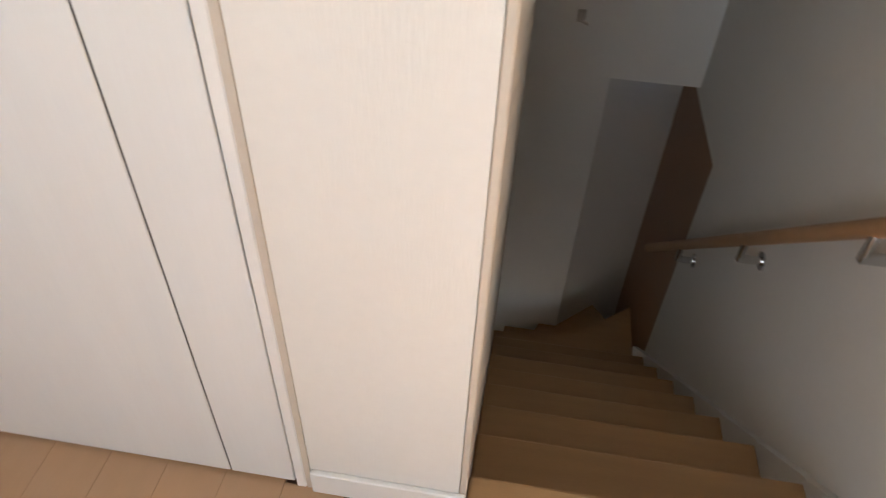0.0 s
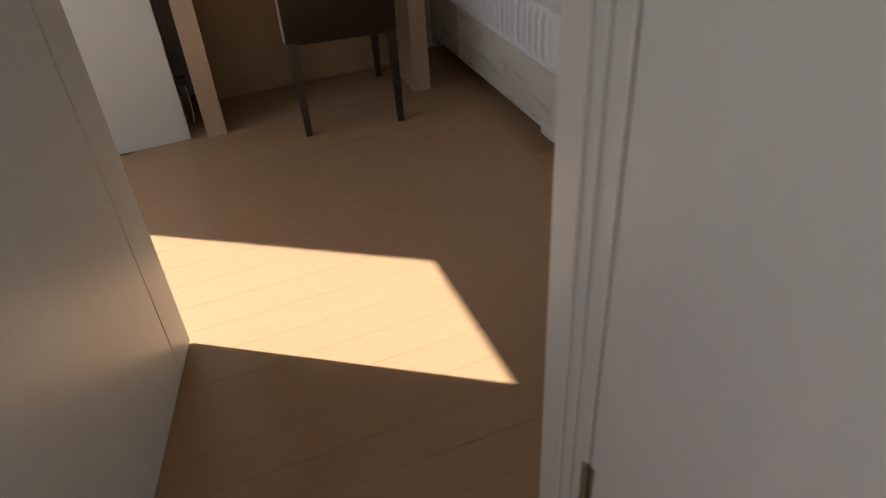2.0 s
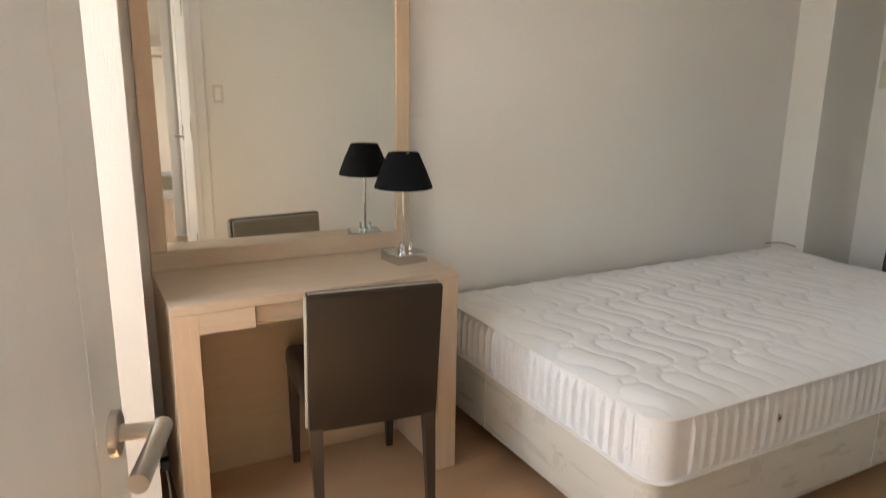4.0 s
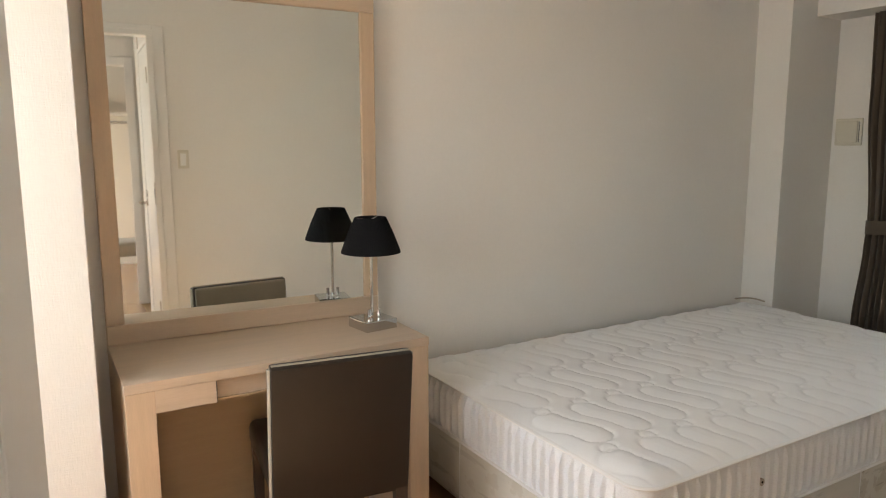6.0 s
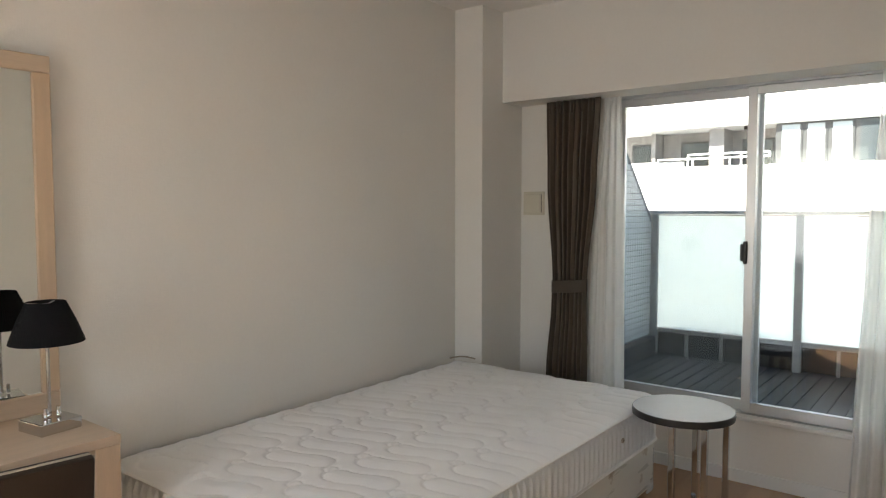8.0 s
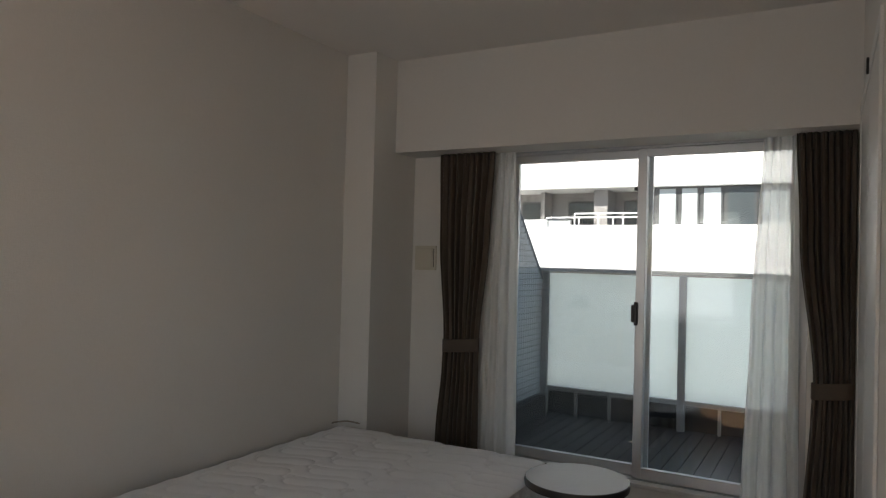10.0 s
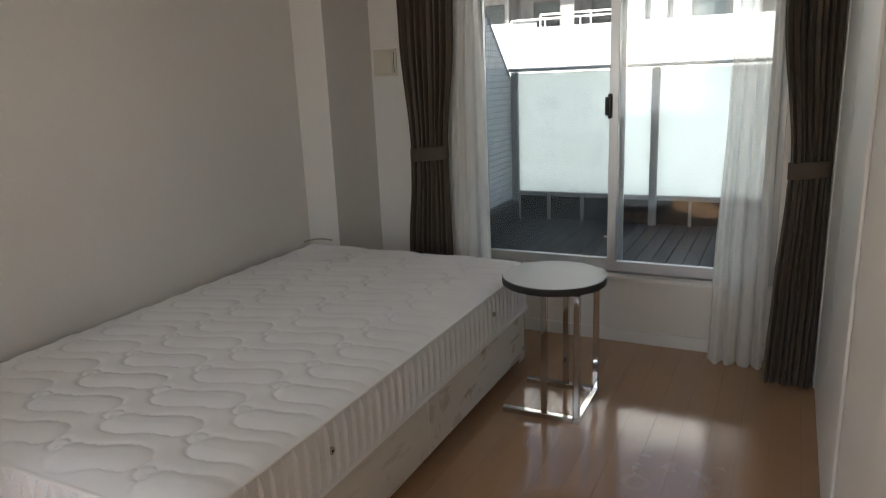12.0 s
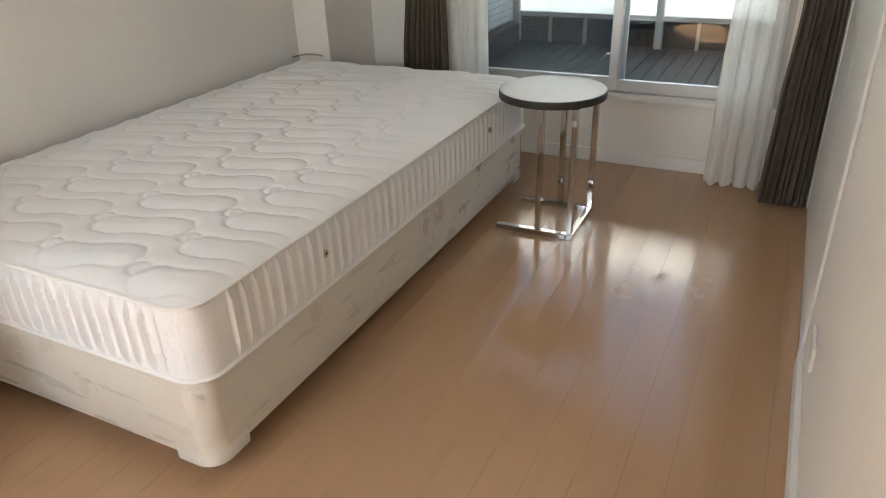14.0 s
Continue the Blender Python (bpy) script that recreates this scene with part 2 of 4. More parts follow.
def floor_wood():
    """Varnished strip flooring; a dull water ring and smears near the window."""
    m = mat("varnished_floor_strip", (0.47, 0.292, 0.168), 0.12, var=0.035, scale=3.5, fine=45, bump=0.0, stretch=(10, 0.9, 10), per_object=0.2, rvar=0.03, coat=0.12)
    n, l = m.node_tree.nodes, m.node_tree.links
    b = n["Principled BSDF"]
    src = b.inputs["Roughness"].links[0].from_socket
    geo = n.new("ShaderNodeNewGeometry")
    col_src = b.inputs["Base Color"].links[0].from_socket
    def spot(x, y, inner, outer, ring=None):
        d = n.new("ShaderNodeVectorMath")
        d.operation = "DISTANCE"
        d.inputs[1].default_value = (x, y, 0)
        l.new(geo.outputs["Position"], d.inputs[0])
        out = d.outputs["Value"]
        if ring:
            q = n.new("ShaderNodeMath")
            q.operation = "SUBTRACT"
            q.inputs[1].default_value = ring
            l.new(out, q.inputs[0])
            q2 = n.new("ShaderNodeMath")
            q2.operation = "ABSOLUTE"
            l.new(q.outputs[0], q2.inputs[0])
            out = q2.outputs[0]
        k = n.new("ShaderNodeMapRange")
        k.inputs["From Min"].default_value, k.inputs["From Max"].default_value = inner, outer
        k.inputs["To Min"].default_value, k.inputs["To Max"].default_value = 1, 0
        l.new(out, k.inputs[0])
        return k.outputs[0]
    ring = spot(1.93, 3.09, 0.005, 0.014, 0.040)
    area = spot(2.06, 3.20, 0.11, 0.22)
    nz = n.new("ShaderNodeTexNoise")
    nz.inputs["Scale"].default_value, nz.inputs["Detail"].default_value = 16, 3
    l.new(geo.outputs["Position"], nz.inputs["Vector"])
    th = n.new("ShaderNodeMapRange")
    th.inputs["From Min"].default_value, th.inputs["From Max"].default_value = 0.56, 0.62
    l.new(nz.outputs[0], th.inputs[0])
    mul = n.new("ShaderNodeMath")
    mul.operation = "MULTIPLY"
    l.new(area, mul.inputs[0])
    l.new(th.outputs[0], mul.inputs[1])
    mxm = n.new("ShaderNodeMath")
    mxm.operation = "MAXIMUM"
    l.new(mul.outputs[0], mxm.inputs[0])
    l.new(ring, mxm.inputs[1])
    add = n.new("ShaderNodeMath")
    add.operation = "MULTIPLY_ADD"
    add.inputs[1].default_value = 0.3
    l.new(mxm.outputs[0], add.inputs[0])
    l.new(src, add.inputs[2])
    l.new(add.outputs[0], b.inputs["Roughness"])
    mx = n.new("ShaderNodeMix")
    mx.data_type = "RGBA"
    mx.inputs[7].default_value = (0.24, 0.15, 0.085, 1)
    sc = n.new("ShaderNodeMath")
    sc.operation = "MULTIPLY"
    sc.inputs[1].default_value = 0.22
    l.new(mxm.outputs[0], sc.inputs[0])
    l.new(sc.outputs[0], mx.inputs[0])
    l.new(col_src, mx.inputs[6])
    l.new(mx.outputs[2], b.inputs["Base Color"])
    return m


FLOOR = floor_wood()
SUBFLOOR = mat("floor_joint", (0.27, 0.165, 0.095), 0.6)


def glass(name, tint=(0.97, 0.99, 0.98)):
    m = bpy.data.materials.new(name)
    m.use_nodes = True
    n, l = m.node_tree.nodes, m.node_tree.links
    n.remove(n["Principled BSDF"])
    tr, gl, mx, fr = n.new("ShaderNodeBsdfTransparent"), n.new("ShaderNodeBsdfGlossy"), n.new("ShaderNodeMixShader"), n.new("ShaderNodeFresnel")
    tr.inputs[0].default_value = (*tint, 1)
    gl.inputs["Roughness"].default_value = 0.01
    fr.inputs[0].default_value = 1.5
    l.new(fr.outputs[0], mx.inputs[0])
    l.new(tr.outputs[0], mx.inputs[1])
    l.new(gl.outputs[0], mx.inputs[2])
    l.new(mx.outputs[0], n["Material Output"].inputs[0])
    return m


def veil(name, col, clear, through_col=None, pass_share=0.6):
    """Light-passing sheet: part clear, part scattering."""
    m = bpy.data.materials.new(name)
    m.use_nodes = True
    n, l = m.node_tree.nodes, m.node_tree.links
    n.remove(n["Principled BSDF"])
    tr, di, tl, m1, m2 = n.new("ShaderNodeBsdfTransparent"), n.new("ShaderNodeBsdfDiffuse"), n.new("ShaderNodeBsdfTranslucent"), n.new("ShaderNodeMixShader"), n.new("ShaderNodeMixShader")
    nz = n.new("ShaderNodeTexNoise")
    nz.inputs["Scale"].default_value = 30
    di.inputs[0].default_value = (*col, 1)
    tl.inputs[0].default_value = (*(through_col or col), 1)
    m1.inputs[0].default_value = pass_share
    l.new(di.outputs[0], m1.inputs[1])
    l.new(tl.outputs[0], m1.inputs[2])
    k = n.new("ShaderNodeMapRange")
    k.inputs["To Min"].default_value, k.inputs["To Max"].default_value = max(0, clear - 0.05), max(0, clear + 0.05)
    l.new(nz.outputs[0], k.inputs[0])
    l.new(k.outputs[0], m2.inputs[0])
    l.new(m1.outputs[0], m2.inputs[1])
    l.new(tr.outputs[0], m2.inputs[2])
    l.new(m2.outputs[0], n["Material Output"].inputs[0])
    return m


GLASS = glass("window_glass")
SHEER = veil("white_sheer", (0.97, 0.96, 0.94), 0.22, (1.0, 0.99, 0.96), 0.62)
NET = veil("grey_insect_mesh", (0.10, 0.105, 0.11), 0.84, None, 0.3)
FROST = veil("frosted_glass", (0.84, 0.92, 0.90), -0.05, (0.93, 0.98, 0.965), 0.82)


# ---- building helpers ----
def box(bm, x0, x1, y0, y1, z0, z1, bevel=0.0, seg=1):
    r = bmesh.ops.create_cube(bm, size=1)
    for v in r["verts"]:
        v.co = Vector(((x0 + x1) / 2 + v.co.x * (x1 - x0), (y0 + y1) / 2 + v.co.y * (y1 - y0), (z0 + z1) / 2 + v.co.z * (z1 - z0)))
    if bevel:
        edges = list({e for v in r["verts"] for e in v.link_edges})
        bmesh.ops.bevel(bm, geom=edges, offset=bevel, segments=seg, affect="EDGES", profile=0.5)
    return bm


def one_box(*a, **k):
    return box(bmesh.new(), *a, **k)


def tube(bm, a, b, r0, r1=None, seg=20):
    a, b = Vector(a), Vector(b)
    m = Matrix.Translation((a + b) / 2) @ (b - a).to_track_quat("Z", "Y").to_matrix().to_4x4()
    bmesh.ops.create_cone(bm, cap_ends=True, segments=seg, radius1=r0, radius2=r0 if r1 is None else r1, depth=(b - a).length, matrix=m)
    return bm


def one_tube(*a, **k):
    return tube(bmesh.new(), *a, **k)


def lathe(profile, seg=40, centre=(0, 0, 0)):
    bm = bmesh.new()
    rings = [[bm.verts.new((centre[0] + r * math.cos(2 * math.pi * i / seg), centre[1] + r * math.sin(2 * math.pi * i / seg), centre[2] + z)) for i in range(seg)] for r, z in profile]
    for p, q in zip(rings, rings[1:]):
        for i in range(seg):
            bm.faces.new((p[i], p[(i + 1) % seg], q[(i + 1) % seg], q[i]))
    return bm


def prism(points, z0, z1):
    """An upright prism over a convex plan of points."""
    bm = bmesh.new()
    lo = [bm.verts.new((x, y, z0)) for x, y in points]
    hi = [bm.verts.new((x, y, z1)) for x, y in points]
    bm.faces.new(lo[::-1])
    bm.faces.new(hi)
    for i in range(len(points)):
        j = (i + 1) % len(points)
        bm.faces.new((lo[i], lo[j], hi[j], hi[i]))
    return bm


ORIGIN = {}


def mesh_of(name, bm, material, smooth=False):
    bmesh.ops.recalc_face_normals(bm, faces=bm.faces)
    me = bpy.data.meshes.new(name)
    bm.to_mesh(me)
    bm.free()
    me.materials.append(material)
    if smooth:
        for p in me.polygons:
            p.use_smooth = True
        me.set_sharp_from_angle(angle=radians(40))
    return me


def structure(name, bm, material, label="", smooth=False):
    return tagged(new(name, mesh_of(name, bm, material, smooth)), label, "", "", "structure")


def thing(name, at, label, category, group="", kind=""):
    """An Empty at the base of a thing; its parts are drawn in world coordinates."""
    ob = new(name)
    ob.empty_display_size = 0.05
    ob.location = at
    ORIGIN[ob] = Vector(at)
    return tagged(ob, label, category, group, kind)


def local_thing(name, m, label, category, group="", kind=""):
    """The same, but its parts are drawn in its own coordinates and set down at the pose m."""
    ob = new(name)
    ob.empty_display_size = 0.05
    ob.matrix_world = m
    ORIGIN[ob] = Vector((0, 0, 0))
    return tagged(ob, label, category, group, kind)


def part(name, bm, material, parent, label="", smooth=False):
    o = ORIGIN.get(parent, Vector((0, 0, 0)))
    bmesh.ops.translate(bm, verts=bm.verts, vec=-o)
    ob = new(name, mesh_of(name, bm, material, smooth))
    ob.parent = parent
    ORIGIN[ob] = o
    return tagged(ob, label)


# ---- plan, metres: x from the mirror wall, y towards the balcony ----
WIN_Y = 4.35          # inner face of the window wall
RIGHT_X = 2.495       # inner face of the wall beside the door
CEIL_Z = 2.58
SOUTH_Y = -0.36
DOOR_Y0, DOOR_Y1 = 0.285, 1.078   # bedroom doorway
HEAD_Z = 2.07
LAND_Y = 1.087         # landing wall with the second door
EAST_X = 4.16

# walls
structure("wall_mirror_side", one_box(-0.12, 0, 0.62, WIN_Y + 0.15, 0, CEIL_Z), WALL)
structure("wall_return", one_box(-0.12, 0.445, SOUTH_Y - 0.1, 0.622, 0, CEIL_Z), WALL, "white wall return beside the dressing table")
structure("column", one_box(0, 0.195, 3.918, WIN_Y, 0, CEIL_Z), WALL)
bm = one_box(0.195, 0.76, WIN_Y, WIN_Y + 0.15, 0, CEIL_Z)
box(bm, 0.76, 2.30, WIN_Y, WIN_Y + 0.15, 0, 0.33)
box(bm, 0.76, 2.30, WIN_Y, WIN_Y + 0.15, 2.085, CEIL_Z)
box(bm, 2.30, RIGHT_X + 0.10, WIN_Y, WIN_Y + 0.15, 0, CEIL_Z)
structure("wall_window", bm, WALL)
structure("curtain_soffit", one_box(0.195, RIGHT_X + 0.02, 4.13, WIN_Y, 2.052, CEIL_Z), WALL)
bm = one_box(0.445, 0.46, SOUTH_Y - 0.1, SOUTH_Y, 0, CEIL_Z)
box(bm, 0.46, 1.50, SOUTH_Y - 0.1, SOUTH_Y, 0, 0.80)
box(bm, 0.46, 1.50, SOUTH_Y - 0.1, SOUTH_Y, 2.08, CEIL_Z)
box(bm, 1.50, RIGHT_X + 0.06, SOUTH_Y - 0.1, SOUTH_Y, 0, CEIL_Z)
structure("wall_south", bm, WALL)
bm = one_box(RIGHT_X, RIGHT_X + 0.06, 1.135, WIN_Y, 0, CEIL_Z)
box(bm, RIGHT_X, RIGHT_X + 0.06, SOUTH_Y, DOOR_Y0 - 0.03, 0, CEIL_Z)
box(bm, RIGHT_X, RIGHT_X + 0.06, DOOR_Y0 - 0.03, 1.135, HEAD_Z + 0.03, CEIL_Z)
structure("wall_doorway", bm, WALL)
bm = one_box(2.61, 3.2145, LAND_Y + 0.005, LAND_Y + 0.1, HEAD_Z, CEIL_Z)
box(bm, 3.2145, 3.458, LAND_Y, LAND_Y + 1.40, -1.9, CEIL_Z)
structure("wall_landing", bm, WALL)
bm = one_box(EAST_X, EAST_X + 0.1, 1.06, 2.665, -2.6, CEIL_Z)
box(bm, EAST_X, EAST_X + 0.1, 2.665, 3.3, -0.335, CEIL_Z)
box(bm, EAST_X, EAST_X + 0.1, -0.95, 0.25, 0, CEIL_Z)
box(bm, EAST_X, EAST_X + 0.1, 0.25, 1.06, 2.05, CEIL_Z)
structure("wall_east", bm, WALL)
bm = one_box(2.65, EAST_X, 3.15, 3.25, -0.30, CEIL_Z)
box(bm, 2.65, 3.80, 3.15, 3.25, -2.6, -0.3001)
structure("wall_stair_end", bm, WALL)
structure("wall_stair_foot", prism([(3.802, 3.155), (EAST_X + 0.1, 3.60), (EAST_X + 0.1, 3.75), (3.802, 3.75)], -2.6, -0.2), WALL)
# unseen closure added west of the winders to stop sky light leaking in
bm = one_box(2.55, 2.649, 2.40, 3.75, -2.9, -0.151)
box(bm, 2.65, 3.2140, 2.40, 2.486, -2.9, -0.151)
structure("stair_light_block", bm, WALL)
structure("stair_lintel_soffit", one_box(3.458, EAST_X, 3.251, 3.74, -0.30, -0.205), WALL)
bm = one_box(2.555, 2.59, -1.05, -0.95, 0, CEIL_Z)
box(bm, 2.59, 3.47, -1.05, -0.95, 0, 1.0)
box(bm, 2.59, 3.47, -1.05, -0.95, 2.0, CEIL_Z)
box(bm, 3.47, EAST_X + 0.1, -1.05, -0.95, 0, CEIL_Z)
box(bm, 2.455, 2.555, -1.05, SOUTH_Y, 0, CEIL_Z)
structure("wall_landing_south", bm, WALL)
# passage behind the second door
bm = one_box(2.555, 2.60, 1.20, 3.1, 0, CEIL_Z)
box(bm, 2.555, 3.187, 3.02, 3.1, 0, CEIL_Z)
structure("wall_passage", bm, WALL)
# facing room
bm = one_box(EAST_X + 0.1, 4.75, SOUTH_Y - 0.1, SOUTH_Y, 0, CEIL_Z)
box(bm, 4.75, 5.65, SOUTH_Y - 0.1, SOUTH_Y, 0, 0.5)
box(bm, 4.75, 5.65, SOUTH_Y - 0.1, SOUTH_Y, 1.6, CEIL_Z)
box(bm, 5.65, 6.6, SOUTH_Y - 0.1, SOUTH_Y, 0, CEIL_Z)
box(bm, 6.5, 6.6, SOUTH_Y, 2.2, 0, CEIL_Z)
box(bm, EAST_X + 0.1, 6.6, 2.2, 2.3, 0, CEIL_Z)
structure("wall_facing_room", bm, WALL)

# ceilings
structure("ceiling", one_box(-0.12, RIGHT_X + 0.06, SOUTH_Y - 0.1, WIN_Y + 0.15, CEIL_Z, CEIL_Z + 0.1), CEIL)
structure("ceiling_landing", one_box(RIGHT_X + 0.06, 6.6, -1.05, 3.65, CEIL_Z, CEIL_Z + 0.1), CEIL)

# unseen block added over the rooms to keep direct sun off the balcony
structure("balcony_sun_block", one_box(-4.0, 6.6, SOUTH_Y - 0.1, WIN_Y + 0.15, CEIL_Z + 0.1, 7.5), RENDERED)

# floors
structure("floor", one_box(-0.12, RIGHT_X + 0.06, SOUTH_Y - 0.1, WIN_Y + 0.1, -0.12, -0.0125), SUBFLOOR)
bm = one_box(RIGHT_X + 0.06, EAST_X + 0.1, -1.05, 1.135, -0.15, -0.0125)
box(bm, RIGHT_X + 0.06, 3.187, 1.135, 3.1, -0.15, -0.0125)
box(bm, EAST_X + 0.1, 6.6, -0.6, 2.3, -0.15, -0.0125)
floor_landing = structure("floor_landing", bm, SUBFLOOR)


# baseboards and casings
def trims():
    bm = one_box(0.0, 0.012, 1.63, 3.915, 0, 0.07, 0.002)
    box(bm, 0.195, 2.30, WIN_Y - 0.012, WIN_Y, 0, 0.068, 0.002)
    box(bm, 2.30, RIGHT_X, WIN_Y - 0.012, WIN_Y, 0, 0.068, 0.002)
    box(bm, RIGHT_X - 0.016, RIGHT_X, 1.20, 2.84, 0, 0.07, 0.002)
    box(bm, RIGHT_X - 0.010, RIGHT_X, 4.13, WIN_Y - 0.012, 0, 0.07, 0.002)
    structure("baseboard", bm, TRIM, "white baseboard")
    bm = one_box(3.2155, 3.470, LAND_Y - 0.010, LAND_Y - 0.0002, 0, 0.06, 0.002)
    box(bm, 2.60, 2.612, 1.21, 3.02, 0, 0.07)
    structure("baseboard_landing", bm, TRIM, "white baseboard")


trims()


def doorway_frame():
    """White lining and casing of the bedroom doorway with stepped edges."""
    f = tagged(new("door_frame_1"), "white stepped door frame with steel strike plate", "", "", "structure")
    ORIGIN[f] = Vector((0, 0, 0))
    x0, x1 = 2.452, 2.552
    bm = bmesh.new()
    # right jamb, stepped towards the second door
    box(bm, x0, x1 - 0.040, DOOR_Y1, 1.118, 0, HEAD_Z, 0.002)
    box(bm, x1 - 0.040, x1 - 0.018, DOOR_Y1 + 0.007, 1.118, 0, HEAD_Z, 0.002)
    box(bm, x1 - 0.018, x1 + 0.004, DOOR_Y1 + 0.014, 1.120, 0, HEAD_Z, 0.002)
    part("jamb", bm, TRIM, f)
    part("casing", one_box(x0 + 0.02, RIGHT_X - 0.0005, 1.118, 1.185, 0, HEAD_Z + 0.065, 0.003), TRIM, f)
    part("jamb", one_box(x0, x1, DOOR_Y0 - 0.032, DOOR_Y0, 0, HEAD_Z, 0.002), TRIM, f)
    part("casing", one_box(x0 - 0.002, RIGHT_X - 0.0005, DOOR_Y0 - 0.095, DOOR_Y0 - 0.033, 0, HEAD_Z + 0.065, 0.003), TRIM, f)
    part("head", one_box(x0, x1, DOOR_Y0 - 0.032, 1.118, HEAD_Z, HEAD_Z + 0.032, 0.002), TRIM, f)
    part("casing", one_box(x0 - 0.002, RIGHT_X - 0.0005, DOOR_Y0 - 0.033, 1.118, HEAD_Z + 0.033, HEAD_Z + 0.065, 0.003), TRIM, f)
    sp = part("strike_plate", one_box(2.4525, 2.481, DOOR_Y1 - 0.002, DOOR_Y1 + 0.001, 1.005, 1.150, 0.0008), STEEL, f, "brushed steel strike plate")
    part("latch_hole", one_box(2.459, 2.474, DOOR_Y1 - 0.0032, DOOR_Y1 - 0.0021, 1.045, 1.110), DARKSLOT, sp)
    for z in (1.020, 1.135):
        part("screw", one_tube((2.467, DOOR_Y1 - 0.0032, z), (2.467, DOOR_Y1 - 0.0021, z), 0.004, seg=12), CHROME, sp)


doorway_frame()


def second_frame():
    f = tagged(new("door_frame_2"), "white door frame with beige sealant line", "", "", "structure")
    ORIGIN[f] = Vector((0, 0, 0))
    part("jamb", one_box(2.5565, 2.580, LAND_Y - 0.004, LAND_Y + 0.1, 0, HEAD_Z, 0.002), TRIM, f)
    part("jamb", one_box(3.187, 3.204, LAND_Y - 0.004, LAND_Y + 0.1, 0, HEAD_Z, 0.002), TRIM, f)
    part("head", one_box(2.580, 3.187, LAND_Y - 0.004, LAND_Y + 0.1, HEAD_Z - 0.03, HEAD_Z, 0.002), TRIM, f)
    part("sealant", one_box(3.2045, 3.2140, LAND_Y - 0.003, LAND_Y + 0.02, 0, CEIL_Z), CAULK, f, "beige sealant strip")


second_frame()
structure("corner_bead", one_box(3.4585, 3.470, LAND_Y + 0.002, LAND_Y + 1.40, -1.9, CEIL_Z, 0.002), CAULK, "beige edge of the stair wall")


def lever(parent, x, y, z, side, out, lock_z=None):
    """Steel lever handle: rose at (x, y, z) on a leaf, lever towards side (-1 or 1) along x, standing out along y."""
    h = part("handle", one_tube((x, y, z), (x, y + out * 0.052, z), 0.0095), STEEL, parent, "brushed steel lever handle", True)
    part("rose", lathe_y(x, y, z, out), STEEL, h, "", True)
    bm = bmesh.new()
    tube(bm, (x + side * -0.0098, y + out * 0.0525, z), (x + side * 0.116, y + out * 0.046, z + 0.002), 0.0105, seg=32)
    part("lever", bm, STEEL, h, "", True)
    part("grub_screw", one_tube((x - side * 0.002, y + out * 0.02, z - 0.0090), (x - side * 0.002, y + out * 0.02, z - 0.0102), 0.003, seg=10), DARKSLOT, h)
    if lock_z:
        k = part("lock_rose", lathe_y(x, y, lock_z, out), STEEL, parent, "round steel lock rose", True)
        part("keyhole", one_tube((x, y + out * 0.0095, lock_z), (x, y + out * 0.0115, lock_z), 0.005, seg=12), CHROME, k)


def lathe_y(x, y, z, out):
    bm = lathe([(0.0005, 0.0), (0.026, 0.0), (0.026, 0.007), (0.0245, 0.0088), (0.0005, 0.009)], 36)
    bmesh.ops.transform(bm, matrix=Matrix.Translation((x, y, z)) @ Matrix.Rotation(radians(-90 * out), 4, "X"), verts=bm.verts)
    return bm


def flush_door(name, m, width, label, out, hz, edge, lock=False, latch=True):
    """A flush white leaf hung at its own origin, running along x; front face at y 0 towards out."""
    d = local_thing(name, m, label, "", "", "structure")
    t = 0.036
    y0, y1 = (0, t) if out < 0 else (-t, 0)
    gx = width - edge - 0.063
    bm = one_box(0, gx - 0.0017, y0, y1, 0.008, HEAD_Z - 0.035, 0.0012)
    part("leaf", bm, DOOR, d)
    part("leaf", one_box(gx + 0.0017, width, y0, y1, 0.008, HEAD_Z - 0.035, 0.0012), DOOR, d)
    part("groove", one_box(gx - 0.0017, gx + 0.0017, y0 + 0.002, y1 - 0.002, 0.009, HEAD_Z - 0.036), GROOVE, d)
    lever(d, width - edge, 0, hz, -1, out, hz + 0.062 if lock else None)
    lever(d, width - edge, t * -out, hz, -1, -out)
    if latch:
        part("latch_plate", one_box(width - 0.0005, width + 0.0012, (y0 + y1) / 2 - 0.012, (y0 + y1) / 2 + 0.012, 0.86, 1.10, 0.0004), STEEL, d, "brushed steel latch plate")
    for z in (0.238, HEAD_Z - 0.28):
        h = part("hinge", one_tube((-0.004, out * 0.006, z), (-0.004, out * 0.006, z + 0.10), 0.0055, seg=12), STEEL, d, "steel hinge", True)
        part("hinge_leaf", one_box(-0.004, 0.012, out * 0.002 - 0.001, out * 0.002 + 0.001, z, z + 0.10), STEEL, h)
    return d


door_b = flush_door("door_1", pose(2.450, 0.300, 0, 0, 0, 180 - 14.2), 0.833, "white flush door standing open into the bedroom", -1, 1.0, 0.058)
door_a = flush_door("door_2", pose(2.583, LAND_Y, 0), 0.600, "closed white flush door with lever handle and lock", -1, 0.972, 0.049, True, False)
structure("door_gap", one_box(3.1842, 3.1852, LAND_Y - 0.0035, LAND_Y + 0.02, 0.955, 1.028), DARKSLOT, "dark slit of the latch")


# ---- window to the balcony ----
def bm_frame(x0, x1, y0, y1, z0, z1, w):
    bm = one_box(x0, x0 + w, y0, y1, z0, z1, 0.001)
    box(bm, x1 - w, x1, y0, y1, z0, z1, 0.001)
    box(bm, x0 + w, x1 - w, y0, y1, z0, z0 + w, 0.001)
    return box(bm, x0 + w, x1 - w, y0, y1, z1 - w, z1, 0.001)


